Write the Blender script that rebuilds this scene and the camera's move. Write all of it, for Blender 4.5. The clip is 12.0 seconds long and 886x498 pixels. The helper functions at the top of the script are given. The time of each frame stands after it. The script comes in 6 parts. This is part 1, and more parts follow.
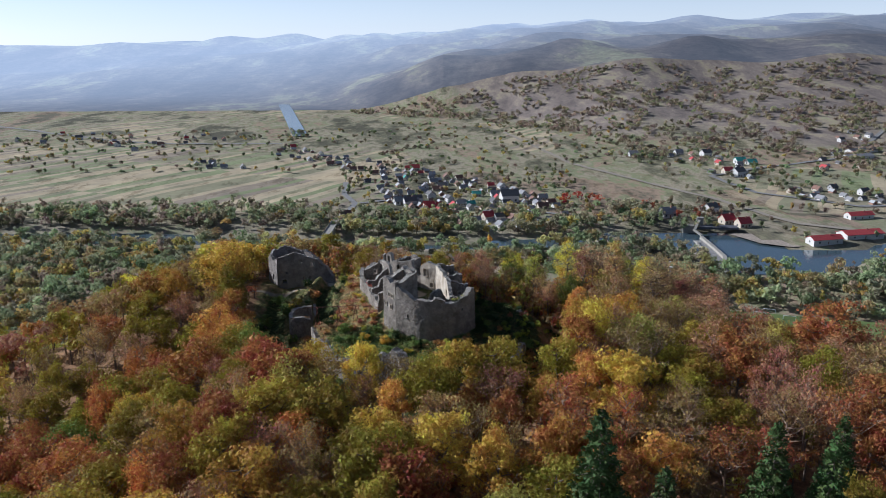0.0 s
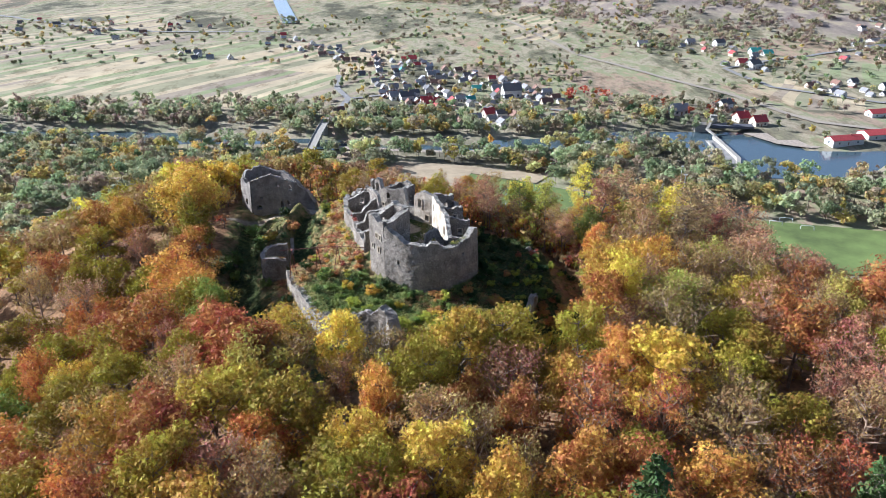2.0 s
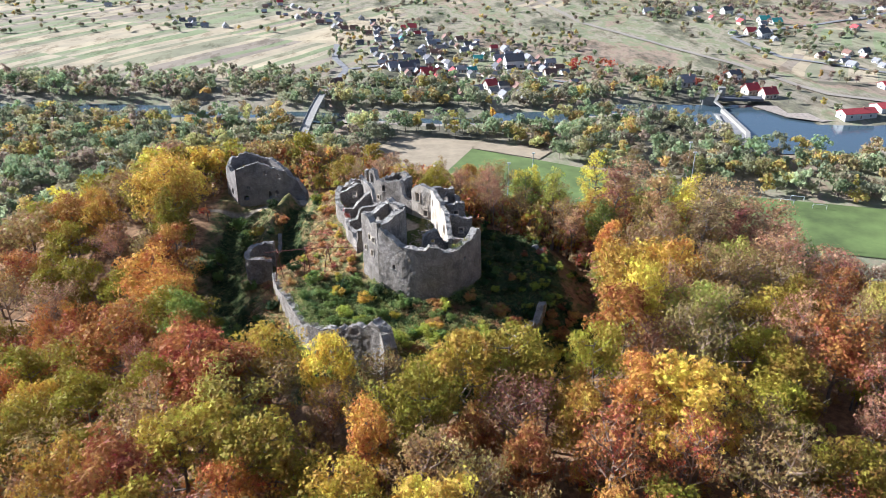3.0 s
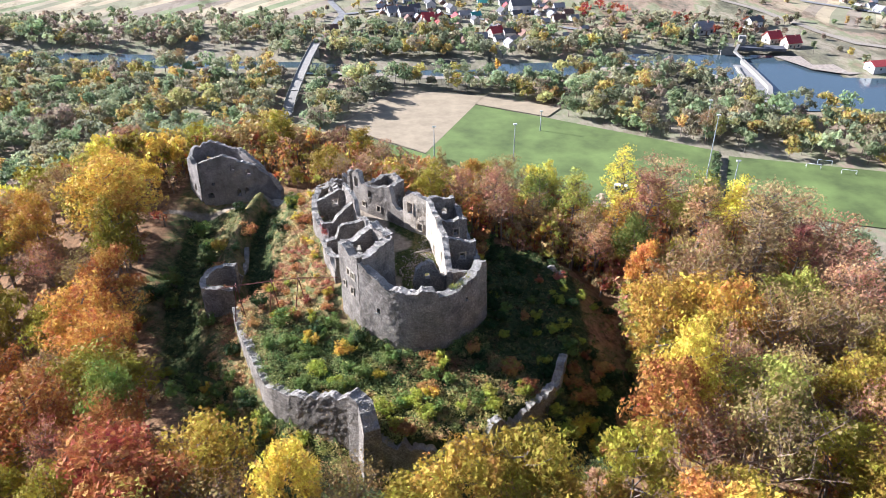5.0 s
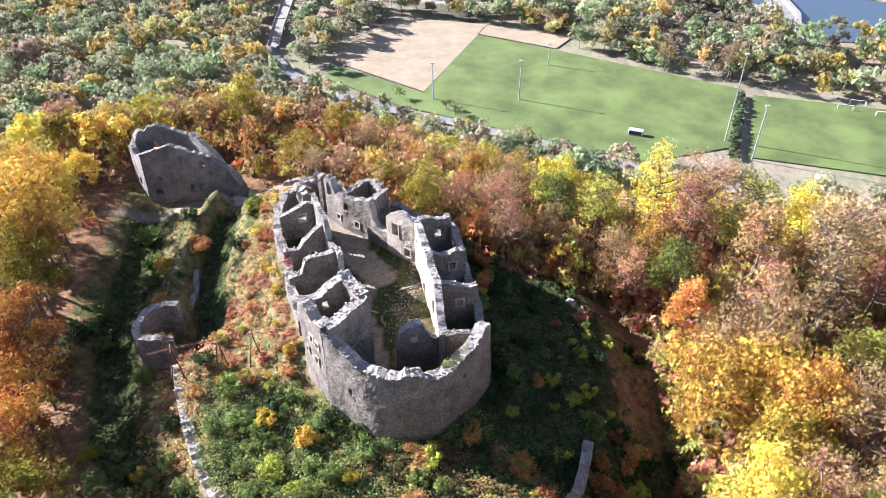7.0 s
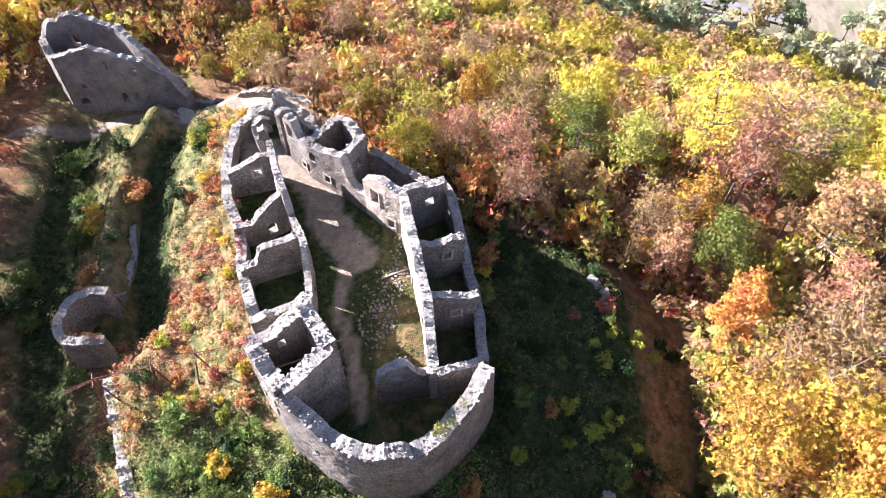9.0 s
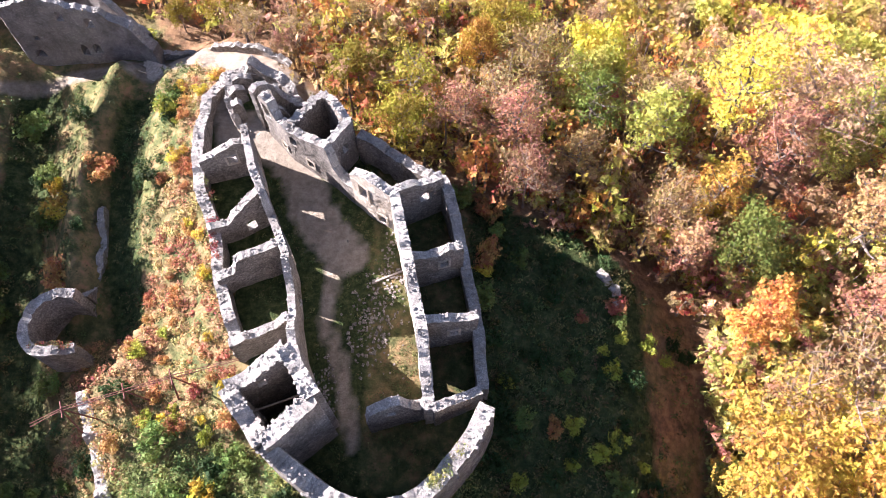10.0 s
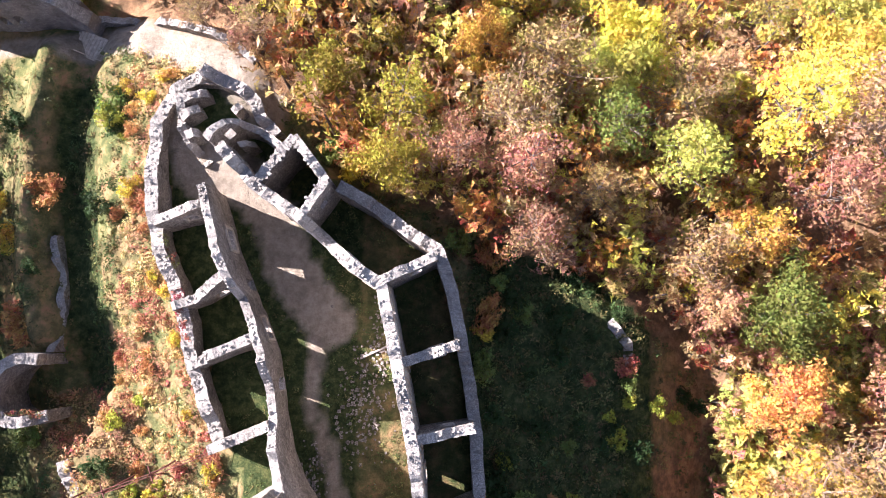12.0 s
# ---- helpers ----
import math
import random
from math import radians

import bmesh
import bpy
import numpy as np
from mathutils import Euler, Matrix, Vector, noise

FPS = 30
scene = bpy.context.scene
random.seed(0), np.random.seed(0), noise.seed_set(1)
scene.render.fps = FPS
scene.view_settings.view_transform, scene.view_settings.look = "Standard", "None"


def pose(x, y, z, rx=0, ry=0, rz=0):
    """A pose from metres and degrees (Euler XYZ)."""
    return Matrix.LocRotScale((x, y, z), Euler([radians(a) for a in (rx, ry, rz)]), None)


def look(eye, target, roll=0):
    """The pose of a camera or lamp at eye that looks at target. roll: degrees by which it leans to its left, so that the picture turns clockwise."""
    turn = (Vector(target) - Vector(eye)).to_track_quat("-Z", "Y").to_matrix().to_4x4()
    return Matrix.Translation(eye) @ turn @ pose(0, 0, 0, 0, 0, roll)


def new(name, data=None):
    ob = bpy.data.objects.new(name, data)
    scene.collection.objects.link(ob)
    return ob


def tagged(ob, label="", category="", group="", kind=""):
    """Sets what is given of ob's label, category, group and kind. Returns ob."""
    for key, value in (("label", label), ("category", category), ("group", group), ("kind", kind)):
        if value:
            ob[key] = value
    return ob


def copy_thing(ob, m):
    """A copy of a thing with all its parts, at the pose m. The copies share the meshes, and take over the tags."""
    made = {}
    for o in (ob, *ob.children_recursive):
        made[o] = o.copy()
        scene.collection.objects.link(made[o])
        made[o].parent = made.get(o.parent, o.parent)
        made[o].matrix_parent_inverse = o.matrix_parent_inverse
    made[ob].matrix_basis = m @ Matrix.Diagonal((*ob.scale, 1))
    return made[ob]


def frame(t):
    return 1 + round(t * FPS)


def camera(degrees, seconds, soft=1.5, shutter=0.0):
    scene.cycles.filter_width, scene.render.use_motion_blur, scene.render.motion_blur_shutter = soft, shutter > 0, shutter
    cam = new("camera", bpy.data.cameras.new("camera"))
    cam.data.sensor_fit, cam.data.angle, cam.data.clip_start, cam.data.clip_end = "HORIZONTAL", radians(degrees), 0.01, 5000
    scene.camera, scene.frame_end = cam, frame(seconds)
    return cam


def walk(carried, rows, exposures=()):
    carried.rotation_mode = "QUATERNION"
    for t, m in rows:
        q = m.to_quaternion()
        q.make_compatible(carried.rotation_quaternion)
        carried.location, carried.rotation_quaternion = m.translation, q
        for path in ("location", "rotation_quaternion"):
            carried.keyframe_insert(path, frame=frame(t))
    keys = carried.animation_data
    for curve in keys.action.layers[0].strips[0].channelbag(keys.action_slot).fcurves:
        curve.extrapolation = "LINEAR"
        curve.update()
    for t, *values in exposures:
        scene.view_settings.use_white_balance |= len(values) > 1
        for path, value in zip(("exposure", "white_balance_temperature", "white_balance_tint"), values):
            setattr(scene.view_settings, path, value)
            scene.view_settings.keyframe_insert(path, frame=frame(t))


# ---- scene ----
cam = camera(62.5, 12.0, soft=0.8)
PATH = [
    (0, (0.785, 0.017, 54.697), (0.781, 1.944, 54.16), -0.3),
    (0.5, (0.938, 6.752, 54.765), (0.935, 8.654, 54.147), -0.3),
    (1, (0.925, 13.56, 54.859), (0.925, 15.436, 54.168), -0.2),
    (1.5, (0.953, 20.085, 54.85), (0.952, 21.936, 54.095), -0.2),
    (2, (0.987, 26.68, 54.931), (0.986, 28.506, 54.114), -0.2),
    (2.5, (0.989, 32.952, 55.109), (0.988, 34.759, 54.253), -0.2),
    (3, (1.139, 39.588, 55.254), (1.136, 41.377, 54.36), -0.2),
    (5, (1.864, 66.647, 55.773), (1.854, 68.36, 54.74), -0.2),
    (5.5, (2.137, 73.009, 55.897), (2.125, 74.702, 54.833), -0.2),
    (6, (2.406, 80.111, 55.973), (2.393, 81.782, 54.875), -0.2),
    (6.5, (2.632, 86.907, 55.975), (2.618, 88.549, 54.833), -0.2),
    (7, (2.833, 94.202, 55.967), (2.818, 95.787, 54.747), -0.3),
    (9, (3.449, 122.447, 57.12), (3.432, 123.615, 55.497), -0.3),
    (9.5, (3.629, 128.937, 57.316), (3.611, 129.984, 55.612), -0.4),
    (10, (3.691, 135.932, 57.493), (3.674, 136.807, 55.695), -0.5),
    (10.5, (3.704, 142.496, 57.745), (3.691, 143.191, 55.87), -0.4),
    (11, (3.812, 149.601, 57.748), (3.797, 150.1, 55.811), -1.0),
    (11.5, (3.926, 156.444, 57.665), (3.91, 156.744, 55.687), -2.2),
    (12, (4.156, 162.915, 57.533), (4.132, 163.169, 55.55), -4.6),
]
walk(cam, [(t, look(eye, target, roll)) for t, eye, target, roll in PATH],
     [(0, 0.36, 5450, 12), (1, 1.12, 5450, 12), (2, 1.4, 5450, 12), (5, 1.7, 5550, 16), (9, 2.22, 5800, 25), (12, 2.28, 6000, 26)])

# ---- world and sun ----
SUN_TO = Vector((-0.93, 0.37, 0.0)).normalized()
SUN_EL = radians(26)
world = bpy.data.worlds.new("world")
scene.world = world
world.use_nodes = True
wn = world.node_tree.nodes
sky = wn.new("ShaderNodeTexSky")
sky.sky_type, sky.sun_disc = 'NISHITA', False
sky.sun_elevation, sky.sun_rotation = SUN_EL, math.atan2(SUN_TO.x, SUN_TO.y)
sky.air_density, sky.dust_density, sky.ozone_density = 1.0, 0.35, 2.0
hazy = wn.new("ShaderNodeHueSaturation")
hazy.inputs["Saturation"].default_value, hazy.inputs["Value"].default_value = 0.62, 1.1
tone = wn.new("ShaderNodeMix")
tone.data_type, tone.blend_type = 'RGBA', 'MULTIPLY'
tone.inputs[0].default_value, tone.inputs[7].default_value = 1.0, (0.90, 1.0, 1.16, 1)
world.node_tree.links.new(sky.outputs[0], hazy.inputs["Color"])
world.node_tree.links.new(hazy.outputs[0], tone.inputs[6])
# pale haze all round along the horizon
aim = wn.new("ShaderNodeTexCoord")
up = wn.new("ShaderNodeSeparateXYZ")
veil = wn.new("ShaderNodeValToRGB")
veil.color_ramp.elements[0].position, veil.color_ramp.elements[0].color = 0.0, (8.6, 8.6, 8.6, 1)
veil.color_ramp.elements[1].position, veil.color_ramp.elements[1].color = 0.22, (0, 0, 0, 1)
air = wn.new("ShaderNodeMix")
air.data_type, air.blend_type = 'RGBA', 'ADD'
air.inputs[0].default_value = 1.0
world.node_tree.links.new(aim.outputs["Generated"], up.inputs[0])
world.node_tree.links.new(up.outputs["Z"], veil.inputs[0])
world.node_tree.links.new(tone.outputs[2], air.inputs[6])
world.node_tree.links.new(veil.outputs[0], air.inputs[7])
world.node_tree.links.new(air.outputs[2], wn["Background"].inputs[0])
wn["Background"].inputs[1].default_value = 0.043
sun = new("sun", bpy.data.lights.new("sun", 'SUN'))
sun.data.energy, sun.data.angle, sun.data.color = 5.6, radians(0.6), (1.0, 0.95, 0.87)
sun.matrix_world = look(Vector((SUN_TO.x * math.cos(SUN_EL), SUN_TO.y * math.cos(SUN_EL), math.sin(SUN_EL))) * 300, (0, 0, 0))

# ---- material helpers ----


def nodes_of(name):
    m = bpy.data.materials.new(name)
    m.use_nodes = True
    nt = m.node_tree
    return m, nt, nt.nodes, nt.links, nt.nodes["Principled BSDF"]


def add(nt, kind, **kw):
    n = nt.nodes.new(kind)
    for k, v in kw.items():
        n.inputs[k].default_value = v
    return n


def noise_of(nt, vec, scale, detail=4.0, rough=0.6):
    n = add(nt, "ShaderNodeTexNoise", Scale=scale, Detail=detail, Roughness=rough)
    nt.links.new(vec, n.inputs["Vector"])
    return n.outputs["Fac"]


def ramp(nt, fac, stops, constant=False):
    r = nt.nodes.new("ShaderNodeValToRGB")
    if constant:
        r.color_ramp.interpolation = 'CONSTANT'
    el = r.color_ramp.elements
    while len(el) < len(stops):
        el.new(0.5)
    for e, (p, c) in zip(el, stops):
        e.position, e.color = p, (*c, 1)
    nt.links.new(fac, r.inputs[0])
    return r.outputs[0]


def mix(nt, fac, a, b, mode='MIX'):
    m = nt.nodes.new("ShaderNodeMix")
    m.data_type, m.blend_type = 'RGBA', mode
    for sock, v in ((m.inputs[0], fac), (m.inputs[6], a), (m.inputs[7], b)):
        if isinstance(v, (int, float)):
            sock.default_value = v
        elif isinstance(v, tuple):
            sock.default_value = (*v, 1)
        else:
            nt.links.new(v, sock)
    return m.outputs[2]


def maths(nt, op, a, b=0.0):
    m = nt.nodes.new("ShaderNodeMath")
    m.operation = op
    for sock, v in ((m.inputs[0], a), (m.inputs[1], b)):
        if isinstance(v, (int, float)):
            sock.default_value = v
        else:
            nt.links.new(v, sock)
    return m.outputs[0]


def bump(nt, height, strength, distance, bsdf):
    b = add(nt, "ShaderNodeBump", Strength=strength, Distance=distance)
    nt.links.new(height, b.inputs["Height"])
    nt.links.new(b.outputs[0], bsdf.inputs["Normal"])


def position(nt):
    return nt.nodes.new("ShaderNodeNewGeometry").outputs["Position"]


def masonry(name, tints, mortar, scale, wear, coarse=0.75):
    """Rubble masonry: rough stones of uneven size laid in uneven courses, worn mortar, lime and weather stains."""
    m, nt, n, l, b = nodes_of(name)
    p = position(nt)
    warp = add(nt, "ShaderNodeTexNoise", Scale=2.6, Detail=5.0, Roughness=0.7)
    l.new(p, warp.inputs["Vector"])
    pv = nt.nodes.new("ShaderNodeVectorMath")
    pv.operation = 'MULTIPLY_ADD'
    l.new(warp.outputs["Color"], pv.inputs[0])
    pv.inputs[1].default_value = (0.34, 0.34, 0.2)
    l.new(p, pv.inputs[2])
    flat = nt.nodes.new("ShaderNodeVectorMath")
    flat.operation = 'MULTIPLY'
    l.new(pv.outputs[0], flat.inputs[0])
    flat.inputs[1].default_value = (1.0, 1.0, 1.7)
    cell = add(nt, "ShaderNodeTexVoronoi", Scale=scale)
    edge = add(nt, "ShaderNodeTexVoronoi", Scale=scale)
    edge.feature = 'DISTANCE_TO_EDGE'
    for v in (cell, edge):
        l.new(flat.outputs[0], v.inputs["Vector"])
    sep = nt.nodes.new("ShaderNodeSeparateColor")
    l.new(cell.outputs["Color"], sep.inputs[0])
    pick = maths(nt, 'ADD', maths(nt, 'MULTIPLY', sep.outputs[0], 0.6), maths(nt, 'MULTIPLY', noise_of(nt, p, 3.2, 5, 0.7), 0.4))
    stone = ramp(nt, pick, [(0.1 + 0.8 * i / max(1, len(tints) - 1), c) for i, c in enumerate(tints)])
    gap = maths(nt, 'SUBTRACT', edge.outputs["Distance"], maths(nt, 'MULTIPLY', maths(nt, 'SUBTRACT', noise_of(nt, p, 6.0, 4, 0.7), 0.42), 0.5))
    seam = ramp(nt, gap, [(0.0, (0, 0, 0)), (0.2, (1, 1, 1))])
    body = mix(nt, seam, mortar, stone)
    stain = ramp(nt, noise_of(nt, p, 0.4, 7, 0.68), [(0.36, wear), (0.60, (1.08, 1.07, 1.05))])
    body = mix(nt, 0.9, body, stain, 'MULTIPLY')
    grain = ramp(nt, noise_of(nt, p, 4.0, 8, 0.8), [(0.32, (1 - 0.6 * coarse,) * 3), (0.5, (1.0, 1.0, 1.0)), (0.68, (1 + 0.45 * coarse,) * 3)])
    l.new(mix(nt, 1.0, body, grain, 'MULTIPLY'), b.inputs["Base Color"])
    b.inputs["Roughness"].default_value = 0.95
    b.inputs["Specular IOR Level"].default_value = 0.15
    hgt = maths(nt, 'ADD', maths(nt, 'MULTIPLY', seam, 0.6), noise_of(nt, p, 4.0, 7, 0.7))
    bump(nt, hgt, 0.55, 0.12, b)
    return m


def plain(name, color, rough=0.8, metal=0.0, vary=0.25, scale=2.0, relief=0.0):
    m, nt, n, l, b = nodes_of(name)
    p = position(nt)
    v = ramp(nt, noise_of(nt, p, scale, 5), [(0.3, (1 - vary,) * 3), (0.7, (1 + vary,) * 3)])
    l.new(mix(nt, 1.0, color, v, 'MULTIPLY'), b.inputs["Base Color"])
    b.inputs["Roughness"].default_value, b.inputs["Metallic"].default_value = rough, metal
    b.inputs["Specular IOR Level"].default_value = 0.3
    if relief:
        bump(nt, noise_of(nt, p, scale * 4, 4), 0.7, relief, b)
    return m


def leafy(name, source, glow=0.35, lace=7.0, gaps=0.42, vary=1.0):
    """Foliage sprays: colour from the object or the mesh's tint, varied leaf by leaf, gaps between the leaves, light shining through."""
    m, nt, n, l, b = nodes_of(name)
    if source == "object":
        info = n.new("ShaderNodeObjectInfo")
        col = info.outputs["Color"]
    else:
        at = n.new("ShaderNodeAttribute")
        at.attribute_name = source
        col = at.outputs["Color"]
    g = n.new("ShaderNodeNewGeometry")
    p = g.outputs["Position"]
    hue = n.new("ShaderNodeHueSaturation")
    l.new(col, hue.inputs["Color"])
    big = noise_of(nt, p, 0.45, 3)
    l.new(maths(nt, 'ADD', maths(nt, 'MULTIPLY', big, 0.16), maths(nt, 'ADD', maths(nt, 'MULTIPLY', g.outputs["Random Per Island"], 0.05), 0.395)), hue.inputs["Hue"])
    leaf = add(nt, "ShaderNodeTexVoronoi", Scale=lace)
    l.new(p, leaf.inputs["Vector"])
    sc = n.new("ShaderNodeSeparateColor")
    l.new(leaf.outputs["Color"], sc.inputs[0])
    each = maths(nt, 'ADD', maths(nt, 'MULTIPLY', g.outputs["Random Per Island"], 0.35), maths(nt, 'MULTIPLY', sc.outputs[1], 0.4))
    l.new(maths(nt, 'ADD', maths(nt, 'MULTIPLY', each, vary), maths(nt, 'ADD', maths(nt, 'MULTIPLY', big, 0.9 * vary), 1.05 - 0.82 * vary)), hue.inputs["Value"])
    b.inputs["Roughness"].default_value = 0.7
    b.inputs["Specular IOR Level"].default_value = 0.15
    l.new(hue.outputs[0], b.inputs["Base Color"])
    tr = n.new("ShaderNodeBsdfTranslucent")
    l.new(hue.outputs[0], tr.inputs[0])
    ms = n.new("ShaderNodeMixShader")
    ms.inputs[0].default_value = glow
    l.new(b.outputs[0], ms.inputs[1])
    l.new(tr.outputs[0], ms.inputs[2])
    gone = n.new("ShaderNodeBsdfTransparent")
    cut = n.new("ShaderNodeMixShader")
    l.new(maths(nt, 'LESS_THAN', sc.outputs[0], gaps), cut.inputs[0])
    l.new(ms.outputs[0], cut.inputs[1])
    l.new(gone.outputs[0], cut.inputs[2])
    l.new(cut.outputs[0], n["Material Output"].inputs[0])
    return m


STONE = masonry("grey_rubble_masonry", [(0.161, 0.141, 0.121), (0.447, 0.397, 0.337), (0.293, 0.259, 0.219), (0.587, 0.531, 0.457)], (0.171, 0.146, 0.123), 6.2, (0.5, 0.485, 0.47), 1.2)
# lime rubble of the wall tops, paled further by sunlight put into the colour
PALE = masonry("pale_sunlit_lime_rubble", [(0.333, 0.306, 0.269), (0.507, 0.473, 0.422), (0.420, 0.391, 0.348), (0.618, 0.581, 0.524)], (0.270, 0.246, 0.217), 7.5, (0.6, 0.58, 0.56), 0.7)
PLASTER = masonry("weathered_wall_plaster", [(0.361, 0.308, 0.246), (0.522, 0.455, 0.370), (0.589, 0.520, 0.431)], (0.418, 0.363, 0.295), 3.0, (0.58, 0.54, 0.49))
COAT = masonry("worn_grey_render", [(0.200, 0.177, 0.161), (0.352, 0.316, 0.289), (0.280, 0.250, 0.225), (0.432, 0.389, 0.352)], (0.216, 0.193, 0.173), 5.5, (0.52, 0.5, 0.49), 0.4)
BARK = plain("grey_brown_bark", (0.16, 0.125, 0.10), 0.95, vary=0.45, scale=3.0, relief=0.05)
TWIG = plain("reddish_bare_twigs", (0.25, 0.175, 0.125), 0.95, vary=0.4, scale=0.6)
LEAF = leafy("autumn_leaves", "object", 0.27, 13.0, 0.4)
LEAF_JOIN = leafy("autumn_leaves_joined", "tint", 0.27, 11.0, 0.4)
LEAF_FAR = leafy("distant_leaves", "tint", 0.42, 2.4, 0.22, 0.32)
NEEDLE = leafy("conifer_needles", "object", 0.1, 6.0)

# ---- mesh helpers ----


def mesh_ob(name, verts, faces, material, parent=None, label="", smooth=False):
    me = bpy.data.meshes.new(name)
    me.from_pydata([tuple(v) for v in verts], [], [tuple(f) for f in faces])
    me.materials.append(material)
    if smooth:
        me.polygons.foreach_set("use_smooth", [True] * len(me.polygons))
    me.update()
    ob = new(name, me)
    if parent:
        ob.parent = parent
    return tagged(ob, label)


def part(name, bm, material, parent, label=""):
    me = bpy.data.meshes.new(name)
    bm.to_mesh(me)
    bm.free()
    me.materials.append(material)
    ob = new(name, me)
    ob.parent = parent
    return tagged(ob, label)


def empty(name, m, label, category, group="", kind=""):
    ob = new(name)
    ob.matrix_basis = m
    return tagged(ob, label, category, group, kind)


def box(bm, x0, x1, y0, y1, z0, z1, bevel=0.0):
    vs = [bm.verts.new((x, y, z)) for x in (x0, x1) for y in (y0, y1) for z in (z0, z1)]
    fs = [bm.faces.new([vs[i] for i in q]) for q in ((0, 1, 3, 2), (4, 6, 7, 5), (0, 4, 5, 1), (2, 3, 7, 6), (0, 2, 6, 4), (1, 5, 7, 3))]
    if bevel:
        bmesh.ops.bevel(bm, geom=list({e for f in fs for e in f.edges}), offset=bevel, segments=1, affect='EDGES')
    return bm


def tube(verts, faces, p, q, r0, r1, sides):
    """A tapered branch between two points, into lists."""
    p, q = Vector(p), Vector(q)
    d = (q - p)
    if d.length < 1e-5:
        return
    d.normalize()
    u = d.orthogonal().normalized()
    w = d.cross(u)
    o = len(verts)
    for c, r in ((p, r0), (q, r1)):
        for k in range(sides):
            a = 2 * math.pi * k / sides
            verts.append(c + (u * math.cos(a) + w * math.sin(a)) * r)
    for k in range(sides):
        k2 = (k + 1) % sides
        faces.append((o + k, o + k2, o + sides + k2, o + sides + k))


def seg_dist(x, y, pts):
    """Distance of points (arrays) to a polyline."""
    best = np.full(np.shape(x), 1e9)
    for (ax, ay), (bx, by) in zip(pts[:-1], pts[1:]):
        dx, dy = bx - ax, by - ay
        t = np.clip(((x - ax) * dx + (y - ay) * dy) / (dx * dx + dy * dy), 0, 1)
        best = np.minimum(best, np.hypot(x - ax - t * dx, y - ay - t * dy))
    return best


def inside(x, y, poly):
    x, y = np.asarray(x, float), np.asarray(y, float)
    r = np.zeros(x.shape, bool)
    for (ax, ay), (bx, by) in zip(poly, poly[1:] + poly[:1]):
        if ay == by:
            continue
        r ^= ((ay > y) != (by > y)) & (x < (bx - ax) * (y - ay) / (by - ay) + ax)
    return r


def smooth01(t):
    t = np.clip(t, 0, 1)
    return t * t * (3 - 2 * t)


def wavy(x, y, scale, seed=0):
    """Cheap smooth noise for arrays, about -1 to 1."""
    s = np.zeros(np.shape(x))
    rs = np.random.RandomState(seed)
    for k in range(7):
        a, f, ph = rs.rand() * 6.28, (0.6 + rs.rand() * 1.6) / scale, rs.rand() * 6.28
        s = s + np.sin((x * np.cos(a) + y * np.sin(a)) * f * 6.28 + ph)
    return s / 3.5


# ---- terrain ----
VALLEY, RIVER, COURT = -97.0, -99.0, -2.3
RIDGE = [(0, -200), (-2, 110), (-6, 150), (-14, 180), (-42, 197)]
SPUR = [(0, 118), (45, 112), (85, 100), (120, 60)]
SPUR_EAST = [(-5, 165), (40, 172)]
CASTLE = [(-13.5, 184.6), (-17.6, 184.6), (-19.6, 182.9), (-20.4, 180), (-20.2, 176.5), (-19.2, 169.9), (-16.9, 164.5), (-15.1, 158.2), (-12.2, 150), (-9.1, 145.7), (-4.6, 142.6), (-2.4, 141.9), (0, 142),
          (2.2, 143.2), (4.3, 145.4), (6.6, 149.2), (6.2, 156), (4.9, 163.6), (3.1, 170), (-2, 173.5), (-5, 175.6), (-8.1, 178), (-11.5, 181.5)]
BANK = [(-33.1, 189), (-34.3, 180.6), (-33.8, 170), (-31.6, 163.0)]
RING = [(-28.6, 152.5), (-26.2, 146.8), (-21.2, 137.4), (-17, 133.6), (-12.8, 131.4), (-9.6, 129.9), (-7.4, 128.6)]
RING_SOUTH = [(-6.8, 127.4), (-2.2, 126.4), (2.5, 126.8), (5.8, 128.2), (10.4, 131.4), (14.0, 134.0), (15.9, 137.2), (17.4, 142.4)]
TERRACE = RING + RING_SOUTH + [(19.8, 148), (20.4, 155), (20.2, 162), (19.4, 166), (12, 169), (3.1, 170), (-2, 165), (-12, 165), (-20, 160), (-25, 158)]
DITCHES = [([(-30.4, 184.5), (-30.3, 179), (-29, 168.5), (-27, 160)], 1.9, 2.3), ([(-44, 188), (-43, 180), (-41.8, 171), (-40.5, 162), (-36, 148), (-30, 140)], 3.0, 3.6), ([(28, 176), (28.2, 161), (28.4, 152), (27.5, 142), (22, 133)], 1.9, 4.0), ([(-26, 137), (-19, 129.5), (-9, 125), (4, 124), (13, 128), (20, 134)], 2.8, 3.6)]
NEAR_BANK = [(-900, 600), (-500, 590), (-245, 570), (-139, 564), (-91, 554), (-33, 544), (0, 539), (68, 545), (120, 566), (164, 558), (190, 524), (201, 483), (262, 480), (300, 500), (420, 540), (900, 560)]
FAR_BANK = [(-900, 640), (-500, 630), (-260, 606), (-154, 592), (-77, 577), (0, 572), (93, 582), (140, 600), (209, 598), (244, 596), (253, 565), (280, 552), (330, 552), (430, 590), (900, 620)]
WATER_POLY = NEAR_BANK + FAR_BANK[::-1]


def skyline(x):
    return np.interp(x, [-3000, -1700, -200, 600, 1600, 2150, 3000], [62, 66, 110, 160, 172, 200, 300])


def foot(x):
    return np.interp(x, [-3000, -600, -200, 150, 330, 800, 3000], [2500, 2200, 1750, 1450, 950, 820, 800])


